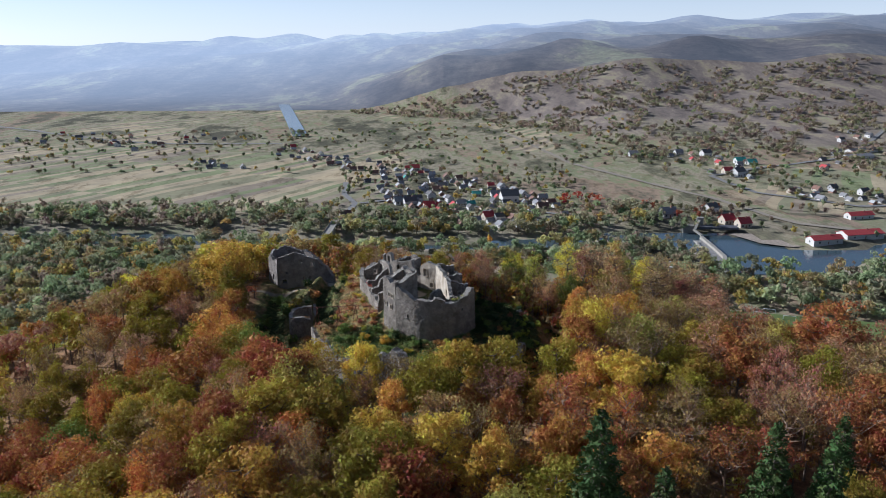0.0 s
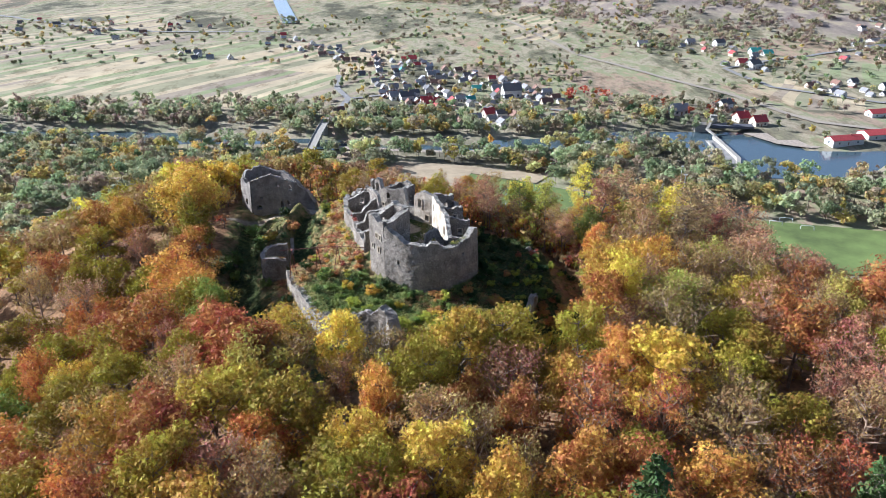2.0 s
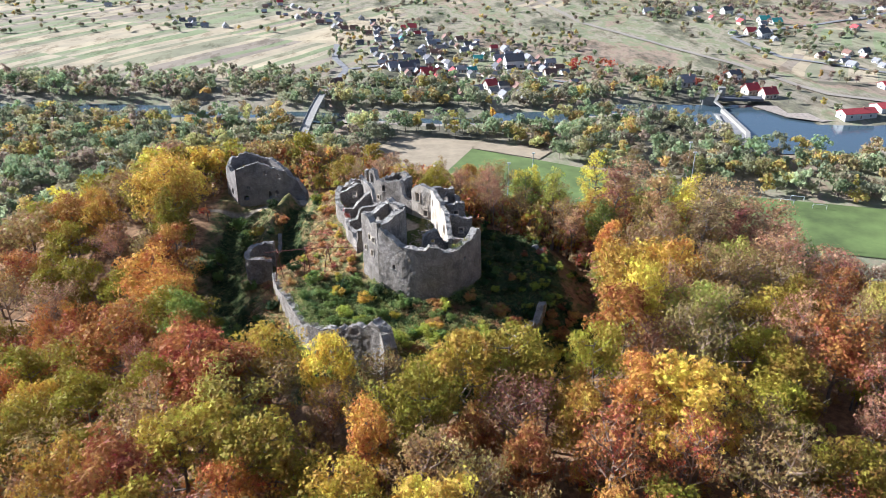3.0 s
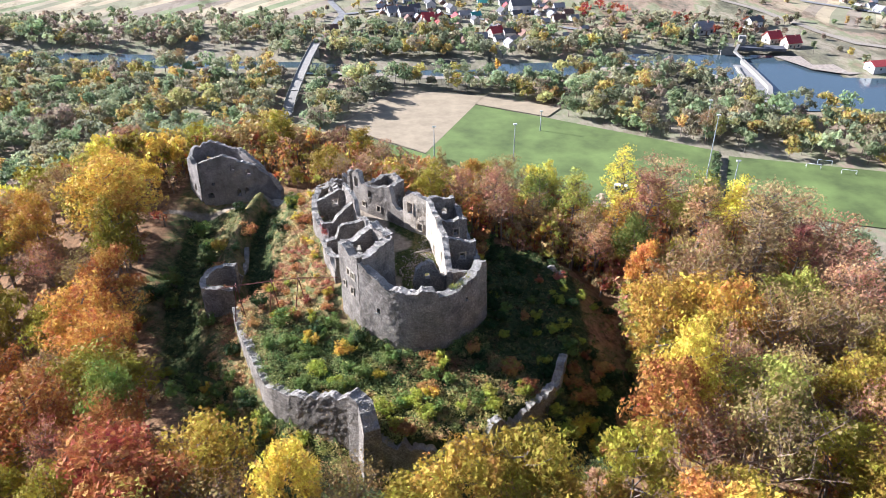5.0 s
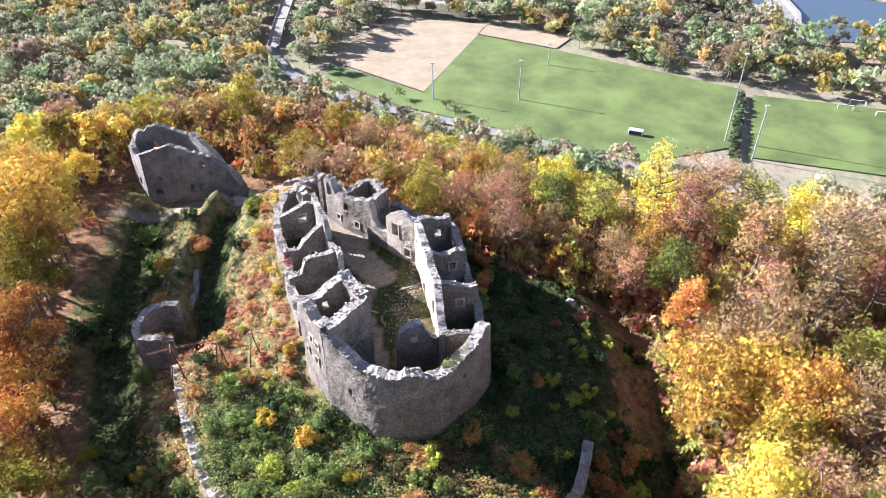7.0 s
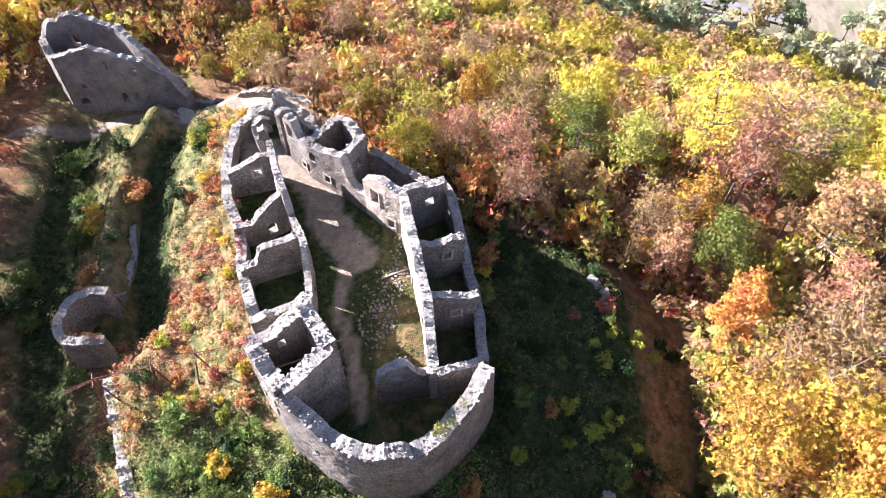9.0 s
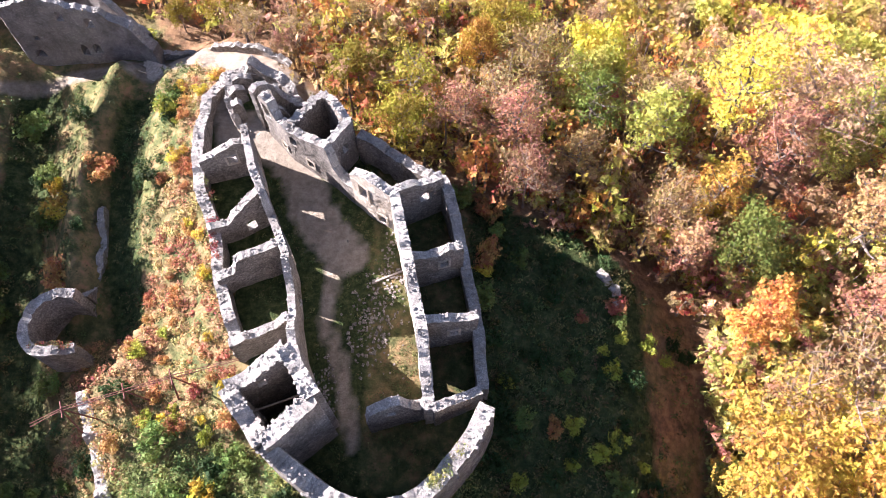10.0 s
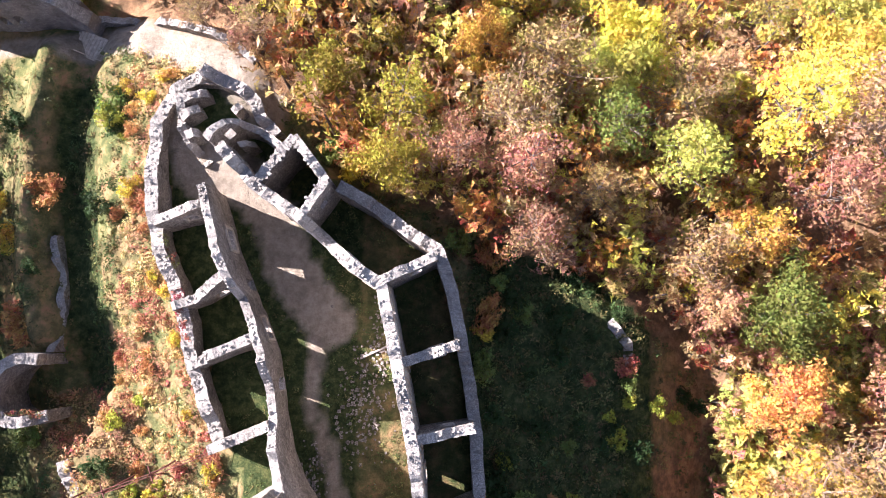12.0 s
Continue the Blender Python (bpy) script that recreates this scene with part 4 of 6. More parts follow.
def make_tree(kind, seed, tall, spread, leaves, size, limbs=14, twigs=3):
    rng = np.random.RandomState(seed)
    root = empty(kind, pose(0, 0, 0), "", "tree")
    vs, fs, tips = skeleton_tree(rng, tall, spread, limbs, twigs)
    trunk = mesh_ob("trunk", vs, fs, TWIG if twigs > 8 else BARK, root)
    q, f = leaf_cards(rng, lumps_for(rng, tall, spread, tips), leaves, size)
    crown = new("crown", leaf_mesh("crown", q, f, LEAF))
    crown.parent = root
    return root


def make_conifer(seed, tall, spread):
    rng = np.random.RandomState(seed)
    root = empty("conifer", pose(0, 0, 0), "", "tree")
    vs, fs = [], []
    tube(vs, fs, (0, 0, -1), (0, 0, tall), tall * 0.016, 0.03, 6)
    cs = []
    for k in range(26):
        f = (k + 0.5) / 26
        rr = spread * (1 - f) ** 0.85 + 0.15
        nb = max(4, int(9 * (1 - f)) + 3)
        for j in range(nb):
            a = j * 6.283 / nb + k * 0.7 + rng.rand() * 0.4
            z = tall * (0.14 + 0.86 * f)
            e = Vector((math.cos(a) * rr, math.sin(a) * rr, z - rr * 0.28))
            tube(vs, fs, (0, 0, z), e, 0.05, 0.015, 3)
            for g in (0.35, 0.6, 0.8, 0.97):
                cs.append(((e.x * g, e.y * g, z - rr * 0.28 * g), 0.22 + 0.28 * rr * 0.35))
    mesh_ob("trunk", vs, fs, BARK, root)
    q, f = leaf_cards(rng, cs, 6500, 0.27, 0.8)
    crown = new("crown", leaf_mesh("crown", q, f, NEEDLE))
    crown.parent = root
    return root


HUES = {
    "gold": ((0.45, 0.28, 0.048), "broadleaf tree with golden-yellow autumn leaves on the hillside"),
    "yellow": ((0.52, 0.40, 0.058), "broadleaf tree with bright yellow autumn leaves on the hillside"),
    "orange": ((0.43, 0.195, 0.05), "broadleaf tree with orange autumn leaves on the hillside"),
    "rust": ((0.31, 0.118, 0.042), "broadleaf tree with rust-red autumn leaves on the hillside"),
    "olive": ((0.265, 0.21, 0.028), "broadleaf tree with olive-green and yellow leaves on the hillside"),
    "green": ((0.16, 0.20, 0.035), "broadleaf tree still in green leaf on the hillside"),
    "brown": ((0.30, 0.195, 0.075), "half-bare tree with brown leaves and pale twigs on the hillside"),
    "pink": ((0.34, 0.165, 0.095), "nearly bare tree with reddish twigs on the hillside"),
    "lime": ((0.35, 0.31, 0.065), "slim tree with pale yellow-green autumn leaves on the hillside"),
    "dun": ((0.33, 0.21, 0.105), "nearly bare tree with dull tan leaves on the hillside"),
    "fir": ((0.05, 0.075, 0.022), "dark green conifer among the autumn trees"),
}
full = [make_tree("broadleaf_tree", 10 + k, 16.0, sp, 4700, 0.26) for k, sp in enumerate((5.4, 6.2, 5.0, 5.8))]
sparse = [make_tree("half_bare_tree", 30 + k, 16.0, sp, 2300, 0.2, 14, 13) for k, sp in enumerate((5.2, 5.9))]
slender = [make_tree("slender_tree", 40 + k, 16.0, sp, 2300, 0.2, 18, 6) for k, sp in enumerate((3.4, 4.0, 3.0))]
fir = make_conifer(50, 16.0, 3.0)
PROTOS = {"slender": slender, "full": full, "sparse": sparse, "fir": [fir]}


def plant(proto, hue, x, y, top, grown=None, wide=1.0, rng=random):
    """A copy of a tree, its foot in the ground, its top at a height."""
    g = float(height(x, y))
    base_h = 16.0
    s = min(top - g, 25.0 if proto is fir else 18.5) / base_h if grown is None else grown / base_h
    c, lab = HUES[hue]
    t = copy_thing(proto, pose(x, y, g, 0, 0, rng.uniform(0, 360)))
    t.scale = (s * wide, s * wide, s)
    tagged(t, lab, group="hillside trees")
    v = rng.uniform(0.7, 1.25)
    for o in t.children:
        o.color = (c[0] * v, c[1] * v * rng.uniform(0.88, 1.12), c[2] * v, 1)
    return t


rng = random.Random(4)
taken = []
# trees that stand out
for kind, hue, x, y, top, wide in (
        ("full", "yellow", 29.0, 128.8, 10.3, 0.75), ("full", "gold", 29.6, 105.5, 10.5, 1.05), ("fir", "fir", 18.3, 73.6, 15.5, 1.2),
        ("fir", "fir", 46.5, 76, 10, 1.0), ("fir", "fir", 24.5, 69, 11, 1.1), ("fir", "fir", 41.0, 79, 12, 1.0), ("fir", "fir", 52.0, 84, 9, 1.0), ("full", "orange", 16.6, 88.1, 8.5, 0.9), ("full", "rust", 22.0, 86.0, 7.5, 0.8),
        ("full", "rust", -30.2, 113.6, 9.0, 1.15), ("full", "rust", -26.0, 110.0, 7.5, 1.0), ("full", "gold", -52.9, 172.6, 9.6, 1.1), ("full", "gold", -55.0, 180.5, 7.0, 1.0),
        ("full", "olive", -50.8, 109.4, 1.5, 1.0), ("full", "orange", -20.5, 94.1, 4.8, 0.95), ("full", "orange", -6.8, 102.7, 5.8, 0.8), ("full", "rust", 4.3, 102.5, 5.6, 0.7),
        ("full", "yellow", 51.0, 176.5, 2.2, 1.1), ("full", "yellow", 40.0, 188.6, -2.6, 1.2), ("full", "green", 31.5, 165.6, 2.4, 0.9), ("sparse", "brown", 24.7, 170.5, 1.0, 1.0),
        ("sparse", "pink", 11.0, 171.5, 4.6, 0.9), ("full", "olive", -0.9, 177.2, 4.8, 0.75), ("full", "lime", 19.0, 186.7, -0.5, 1.0), ("full", "lime", 42.1, 177, -0.5, 1.0),
        ("sparse", "pink", 4.5, 178.5, 4.6, 0.8), ("sparse", "brown", 33.6, 151.5, 3.2, 1.0), ("full", "gold", 30.7, 146.2, 3.6, 0.9), ("full", "orange", 31.5, 158.5, 2.0, 0.8),
        ("full", "orange", -43.9, 146.3, -4.0, 0.9), ("full", "rust", -33.5, 123.0, 4.0, 0.9), ("full", "olive", 20.5, 117.0, 6.8, 0.8), ("sparse", "brown", 33.6, 119.2, 11.8, 1.0),
        ("full", "olive", 35.0, 138.0, 4.0, 0.8), ("full", "olive", 8.5, 111.0, 5.0, 0.9), ("sparse", "brown", -12.5, 108.0, 4.0, 0.8), ("full", "gold", 6.5, 189, 1.5, 0.75), ("sparse", "brown", 12.5, 187, 3.2, 0.9),
        ("full", "yellow", 20.7, 190, 2.6, 0.7), ("full", "olive", -49.5, 163.5, 5.0, 0.9), ("full", "orange", -47.5, 155.0, 3.2, 0.85), ("full", "gold", -50.5, 168.5, 6.0, 0.85), ("slender", "lime", -31, 201.5, -4.5, 1.2), ("full", "yellow", -25.5, 204, -5.0, 0.8),
        ("full", "olive", -36, 206, -5.0, 0.8), ("slender", "lime", -20, 201, -5.0, 1.2), ("sparse", "dun", -28, 208, -6.0, 0.9), ("full", "olive", -44, 207, -4.5, 0.8), ("slender", "lime", -14, 197, -5.0, 1.2)):
    p = rng.choice(PROTOS[kind])
    plant(p, hue, x, y, top, None, wide, rng)
    taken.append((x, y, 4.2))

# the rest of the hillside wood
spots = []
grid_r = np.random.RandomState(9)
tx, ty = grid_r.uniform(-175, 175, 14000), grid_r.uniform(40, 335, 14000)
tg = height(tx, ty)
tedge = seg_dist(tx, ty, CLEARING + CLEARING[:1])
fine = (tg > -90) & (ty > 58) & (np.abs(tx) < 0.62 * ty + 10) & ~inside(tx, ty, CLEARING) & (tedge > np.where(ty < 160, 3.6, np.where(tx < -40, 4.5, 2.0)))
bins = {}
for a, b_, r_ in taken:
    bins.setdefault((int(a // 8), int(b_ // 8)), []).append((a, b_, r_))
for x, y, g, edge in zip(tx[fine].tolist(), ty[fine].tolist(), tg[fine].tolist(), tedge[fine].tolist()):
    gap = 4.6 if edge < 9 else 5.9
    ci, cj = int(x // 8), int(y // 8)
    if any((x - a) ** 2 + (y - b_) ** 2 < min(gap, r_ + 0.6) ** 2 for i in (-1, 0, 1) for j in (-1, 0, 1) for a, b_, r_ in bins.get((ci + i, cj + j), ())):
        continue
    bins.setdefault((ci, cj), []).append((x, y, gap))
    spots.append((x, y, g, edge))


def hue_at(x, y, r):
    """Which colour grows where: redder to the east, golden round the castle, brown in the dips."""
    warm = float(wavy(np.array([x]), np.array([y]), 45, 12)[0])
    east = x / 60.0
    ne = 1.0 if x > -5 and y > 150 else 0.0
    w = {"gold": 1.3 - 1.7 * max(0, east) * (1 - ne) - 1.0 * ne, "yellow": 0.12 + 0.3 * ne, "orange": (0.8 + 0.4 * warm - 0.5 * max(0, east)) * (1 - 0.8 * ne), "lime": 0.15 + 0.9 * ne, "rust": max(0.1, 0.8 + 2.2 * max(0, east) * (1 - ne) + 0.5 * warm - 0.8 * ne), "olive": 1.9 - 0.6 * warm - 1.0 * max(-0.4, east) - 0.5 * ne, "green": 0.3,
         "brown": 0.9 + 0.8 * max(0, east) + 0.4 * ne, "dun": 0.15 + 1.9 * ne, "pink": 0.3 + 1.1 * max(0, east) + 1.5 * ne}
    ks = list(w)
    return r.choices(ks, [max(0.03, w[k]) for k in ks])[0]


spots.sort(key=lambda s: math.hypot(s[0] * 0.9, s[1] - 135) if s[1] > 60 else 999)
far_trees = []
for i, (x, y, g, edge) in enumerate(spots):
    hue = hue_at(x, y, rng)
    tall = rng.uniform(13, 18) if edge > 5 or y < 130 else rng.uniform(8, 14)
    tall *= 0.4 if y > 212 else 0.58 if y > 184 else 0.8 if y > 174 and x < 20 else 1.0
    if y > 182:
        hue = rng.choice(("dun", "olive", "lime", "dun", "brown", "olive", "yellow"))
    if 62 < y and i < 263:
        p = rng.choice(slender if x > -8 and y > 152 and rng.random() < 0.45 else sparse if hue in ("brown", "pink", "dun") or hue == "rust" and x > 10 and rng.random() < 0.45 else full)
        plant(p, hue, x, y, 0, tall, rng.uniform(0.72, 1.15) * (1.2 if x > -8 and y > 152 else 1.0), rng)
    else:
        far_trees.append((x, y, g, tall, rng.uniform(4.4, 6.0), HUES[hue][0]))
for x, y, tall in ((110.5, 438.4, 17), (138.7, 427.7, 20), (-25.3, 527, 15), (-46.7, 526, 15), (-53.7, 526, 13), (-177.8, 555, 16), (-267, 548, 16), (-120, 560, 15), (-190, 570, 14), (-140, 548, 17)):
    t = plant(rng.choice(sparse), "brown", x, y, 0, tall, 0.95, rng)
    tagged(t, "tall bare poplar with brown twigs on the river flats", group="bare riverside trees")
for ps in PROTOS.values():
    for p in ps:
        for o in list(p.children):
            bpy.data.objects.remove(o)
        bpy.data.objects.remove(p)


def forest(name, trees, cards, size, label, flat=0.8):
    """Many trees joined: each a trunk, limbs and a lumpy crown of leaf clumps."""
    V, Q, T, W, off = [], [], [], [], 0
    r = np.random.RandomState(77)
    for x, y, g, tall, spread, c in trees:
        lumps = [((math.cos(a) * spread * 0.55 * f, math.sin(a) * spread * 0.55 * f, tall * h), spread * w) for a, f, h, w in zip(r.rand(9) * 6.28, r.uniform(0.2, 1.45, 9), r.uniform(0.42, 0.95, 9), r.uniform(0.24, 0.44, 9))]
        q, f = leaf_cards(r, lumps, cards if cards > 0 else int(40 - cards * spread ** 2), size, flat)
        v = r.uniform(0.7, 1.25)
        V.append(q + np.array([x, y, g]))
        Q.append(f + off)
        W.append(np.zeros(len(f)))
        T.append(np.tile(np.array(c) * v * np.array([1, r.uniform(0.88, 1.12), 1]), (len(q), 1)))
        off += len(q)
        tv, tf = [], []
        tube(tv, tf, (x, y, g - 1), (x, y, g + tall * 0.8), 0.22, 0.08, 4)
        V.append(np.array([tuple(k) for k in tv]))
        Q.append(np.array([t3 for a, b_, c_, d_ in tf for t3 in ((a, b_, c_), (a, c_, d_))]) + off)
        W.append(np.ones(2 * len(tf)))
        T.append(np.tile((0.12, 0.095, 0.075), (len(tv), 1)))
        off += len(tv)
    me = leaf_mesh(name, np.concatenate(V), np.concatenate(Q), LEAF_JOIN if size < 0.7 else LEAF_FAR, np.concatenate(W))
    ob = tagged(new(name, me), label, "forest", kind="stuff")
    put_tint(ob, "tint", np.concatenate(T))
    return ob


forest("hillside_wood", far_trees, 560, 0.52, "dense autumn wood in gold, rust, olive and brown on the hill")

# the same wood round the rest of the hill
outer = []
r_out = np.random.RandomState(12)
ox, oy = r_out.uniform(-190, 190, 3600), r_out.uniform(-150, 335, 3600)
og = height(ox, oy)
shown = (oy > 58) & (np.abs(ox) < 0.62 * oy + 10)
cells = set()
for x, y, g in zip(ox[(og > -86) & ~shown].tolist(), oy[(og > -86) & ~shown].tolist(), og[(og > -86) & ~shown].tolist()):
    if (int(x // 7), int(y // 7)) in cells:
        continue
    cells.add((int(x // 7), int(y // 7)))
    outer.append((x, y, g, r_out.uniform(11, 16), r_out.uniform(4.5, 6.5), HUES[hue_at(x, y, rng)][0]))
forest("outer_wood", outer, 60, 1.5, "autumn wood in gold, rust and olive on the back of the hill")

under_r = np.random.RandomState(66)
ux, uy = under_r.uniform(-75, 75, 5200), under_r.uniform(80, 235, 5200)
uk = ~inside(ux, uy, CLEARING) & (seg_dist(ux, uy, CLEARING + CLEARING[:1]) > 0.6)
for p_ in PATHS:
    uk &= seg_dist(ux, uy, p_) > 1.8
uk &= under_r.rand(5200) < np.where((uy > 150) & (ux > -12) | (uy > 196), 1.0, 0.3)
ux = np.concatenate([ux[uk], under_r.uniform(-12, 32, 420)])
uy = np.concatenate([uy[uk], under_r.uniform(168, 200, 420)])
uk = ~inside(ux, uy, CLEARING) & (seg_dist(ux, uy, CLEARING + CLEARING[:1]) > 0.5) & (seg_dist(ux, uy, PATHS[0]) > 2.0)
low = []
for x, y, z in zip(ux[uk], uy[uk], height(ux[uk], uy[uk])):
    c = HUES[("olive", "lime", "dun", "dun", "brown", "orange", "rust")[under_r.randint(7)]][0]
    k = 1.5 if x > -12 and y > 166 or y > 191 else 1.0
    low.append((x, y, z, k * under_r.uniform(1.5, 5.0), k * under_r.uniform(1.0, 2.2), np.array(c) * (1.25 if k > 1 else 1.0)))
bright = [(0.46, 0.24, 0.13), (0.40, 0.37, 0.08), (0.50, 0.35, 0.07), (0.38, 0.17, 0.10), (0.44, 0.40, 0.12), (0.30, 0.30, 0.07)]
for k in range(620):
    x, y = under_r.uniform(28.3, 44), under_r.uniform(130, 169)
    low.append((x, y, float(height(x, y)), under_r.uniform(1.8, 4.6), under_r.uniform(1.2, 2.4), np.array(bright[under_r.randint(6)])))
forest("understory", low, 50, 0.42, "undergrowth and saplings in autumn colour below the trees")

# floodplain
flood = []
KEEP_OFF = [SAND_LOT, PITCH, PITCH_EAST, TAN_STRIP, WATER_POLY]
WILLOW = [(0.253, 0.288, 0.150), (0.322, 0.330, 0.182), (0.230, 0.264, 0.143), (0.380, 0.324, 0.137), (0.322, 0.282, 0.169), (0.299, 0.252, 0.163), (0.448, 0.336, 0.104), (0.196, 0.228, 0.117), (0.287, 0.312, 0.169)]
r9 = np.random.RandomState(3)
cx, cy = r9.uniform(-420, 420, 22000), r9.uniform(235, 665, 22000)
cz = height(cx, cy)
ok = (cz < -84) & (seg_dist(cx, cy, ROAD) > 10)
for pl in KEEP_OFF:
    ok &= ~inside(cx, cy, pl) & (seg_dist(cx, cy, pl + pl[:1]) > (11 if pl is WATER_POLY else 4.5))
ok &= ~((cx > 190) & (cy > 560)) & ~((cy > 600) & (wavy(cx, cy, 60, 21) < 0.2)) & ~(inside(cx, cy, [(-30, 395), (130, 318), (260, 290), (260, 322), (125, 356), (81, 352), (-22, 404)]))
ok &= (wavy(cx, cy, 70, 22) > -0.75)
ok &= np.abs(cx + 92) > np.where(cy > 455, 11, 0)
cellmap = {}
for x, y, z in zip(cx[ok], cy[ok], cz[ok]):
    key = (int(x // 6.6), int(y // 6.6))
    if any((key[0] + a, key[1] + b_) in cellmap and (cellmap[key[0] + a, key[1] + b_][0] - x) ** 2 + (cellmap[key[0] + a, key[1] + b_][1] - y) ** 2 < 43 for a in (-1, 0, 1) for b_ in (-1, 0, 1)):
        continue
    cellmap[key] = (x, y)
    flood.append((x, y, max(z, VALLEY - 1), r9.uniform(6, 16), r9.choice([4.0, 5.0, 6.0, 7.0, 8.0]), WILLOW[r9.randint(len(WILLOW))]))
forest("riverside_wood", flood, -3.9, 1.05, "grey-green willows and bare poplars on the river flats", 1.2)

# ---- shrubs and undergrowth on the castle mound ----
SHRUB_HUES = {
    "green": ((0.14, 0.185, 0.045), "green leafy shrub on the overgrown castle slope"),
    "dark": ((0.035, 0.06, 0.018), "dark green shrub on the overgrown castle slope"),
    "lime": ((0.34, 0.36, 0.05), "yellow-green shrub on the castle slope"),
    "yellow": ((0.52, 0.38, 0.05), "bright yellow autumn shrub on the castle slope"),
    "orange": ((0.40, 0.20, 0.07), "orange autumn shrub on the castle slope"),
    "red": ((0.33, 0.125, 0.07), "crimson autumn shrub on the castle slope"),
}


def make_shrub(seed):
    r = np.random.RandomState(seed)
    root = empty("shrub", pose(0, 0, 0), "", "shrub")
    vs, fs, cs = [], [], []
    for k in range(9):
        a = k * 0.7 + r.rand()
        e = Vector((math.cos(a) * r.uniform(0.3, 0.9), math.sin(a) * r.uniform(0.3, 0.9), r.uniform(0.7, 1.6)))
        tube(vs, fs, (0, 0, -0.3), e, 0.045, 0.012, 4)
        cs.append(((e.x, e.y, e.z), r.uniform(0.25, 0.5)))
        cs.append(((e.x * 0.7, e.y * 0.7, e.z * 0.6), r.uniform(0.25, 0.45)))
    mesh_ob("stem", vs, fs, BARK, root)
    q, f = leaf_cards(r, cs, 620, 0.14)
    o = new("foliage", leaf_mesh("foliage", q, f, LEAF))
    o.parent = root
    return root


shrubs = [make_shrub(60 + k) for k in range(4)]
r5 = random.Random(15)
wall_lines = [CASTLE + CASTLE[:1], RING]
count = 0
while count < 290:
    x, y = r5.uniform(-46, 30), r5.uniform(127, 196)
    if not inside(np.array([x]), np.array([y]), CLEARING)[0] or inside(np.array([x]), np.array([y]), CASTLE)[0]:
        continue
    if min(seg_dist(np.array([x]), np.array([y]), w_)[0] for w_ in wall_lines) < 1.3 or min(seg_dist(np.array([x]), np.array([y]), p_)[0] for p_ in PATHS) < 2.0:
        continue
    if inside(np.array([x]), np.array([y]), [(-49, 192), (-28, 187), (-28, 193), (-46, 203)])[0] or math.hypot(x + 32, y - 158.5) < 4.5 or math.hypot(x + 28, y - 188.5) < 4.5:
        continue
    front, east, warm = y < 145, x > 8, -25 < x < -13 and y > 148
    if warm:
        crimson = float(wavy(np.array([x]), np.array([y]), 9, 71)[0]) > 0.1 and y < 173
        w = (("red", 4), ("orange", 1.5), ("lime", 0.4)) if crimson else (("orange", 3), ("lime", 1.0), ("yellow", 1.0))
        s = r5.uniform(0.35, 0.7)
    elif front:
        if y < 134:
            w = (("lime", 4), ("yellow", 1.6), ("green", 2), ("orange", 0.8))
        elif x > -4:
            w = (("orange", 3), ("green", 2), ("dark", 2), ("lime", 1))
        else:
            w = (("green", 6), ("dark", 2), ("lime", 1.6), ("yellow", 0.3))
        s = r5.uniform(0.6, 1.1)
    elif east:
        if x > 20 and r5.random() < 0.75:
            continue
        w = (("dark", 5), ("green", 2), ("lime", 2.6), ("red", 0.8 if y > 158 else 0.1), ("orange", 0.3))
        s = r5.uniform(0.4, 0.9)
    else:
        if x < -26 and r5.random() < 0.86:
            continue
        w = (("dark", 3), ("green", 3), ("lime", 0.8), ("yellow", 0.7), ("orange", 1.2))
        s = r5.uniform(0.6, 1.3) * (1.3 if x < -35 else 1.0)
    hue = r5.choices([k for k, _ in w], [v for _, v in w])[0]
    c, lab = SHRUB_HUES[hue]
    t = copy_thing(r5.choice(shrubs), pose(x, y, float(height(x, y)), 0, 0, r5.uniform(0, 360)))
    t.scale = (s * r5.uniform(0.9, 1.5), s * r5.uniform(0.9, 1.5), s)
    tagged(t, lab, group="shrubs on the castle slope")
    v = r5.uniform(0.75, 1.25)
    for o in t.children:
        o.color = (c[0] * v, c[1] * v, c[2] * v, 1)
    count += 1
for p in shrubs:
    for o in list(p.children):
        bpy.data.objects.remove(o)
    bpy.data.objects.remove(p)

r6 = np.random.RandomState(8)
ux, uy = r6.uniform(-48, 31, 16000), r6.uniform(125, 200, 16000)
ok = inside(ux, uy, CLEARING) & ~inside(ux, uy, CASTLE) & (seg_dist(ux, uy, CASTLE + CASTLE[:1]) > 0.9)
for p_ in PATHS:
    ok &= seg_dist(ux, uy, p_) > 1.3
ok &= ~inside(ux, uy, [(-49, 192), (-28, 187), (-28, 193), (-46, 203)])
thin = np.where(ux > 20, 0.3, np.where((ux < -27) & ((uy > 158) | (ux < -33)), 0.3, 0.85))
ok &= r6.rand(16000) < thin
TUFT = [(0.06, 0.09, 0.028), (0.10, 0.125, 0.038), (0.17, 0.15, 0.055), (0.085, 0.09, 0.035), (0.14, 0.105, 0.042)]
CRIMSON = [(0.42, 0.17, 0.10), (0.37, 0.14, 0.085), (0.44, 0.23, 0.12), (0.33, 0.18, 0.08), (0.42, 0.27, 0.12)]
DRY = [(0.42, 0.26, 0.13), (0.40, 0.29, 0.13), (0.37, 0.31, 0.12), (0.44, 0.23, 0.11)]
STRAW = [(0.38, 0.33, 0.11), (0.33, 0.32, 0.09), (0.40, 0.26, 0.11), (0.24, 0.26, 0.07)]
RUSTY = [(0.34, 0.18, 0.08), (0.22, 0.18, 0.07), (0.15, 0.19, 0.06), (0.28, 0.22, 0.085)]
IVY = [(0.15, 0.20, 0.06), (0.20, 0.235, 0.075), (0.12, 0.165, 0.05), (0.28, 0.265, 0.085)]
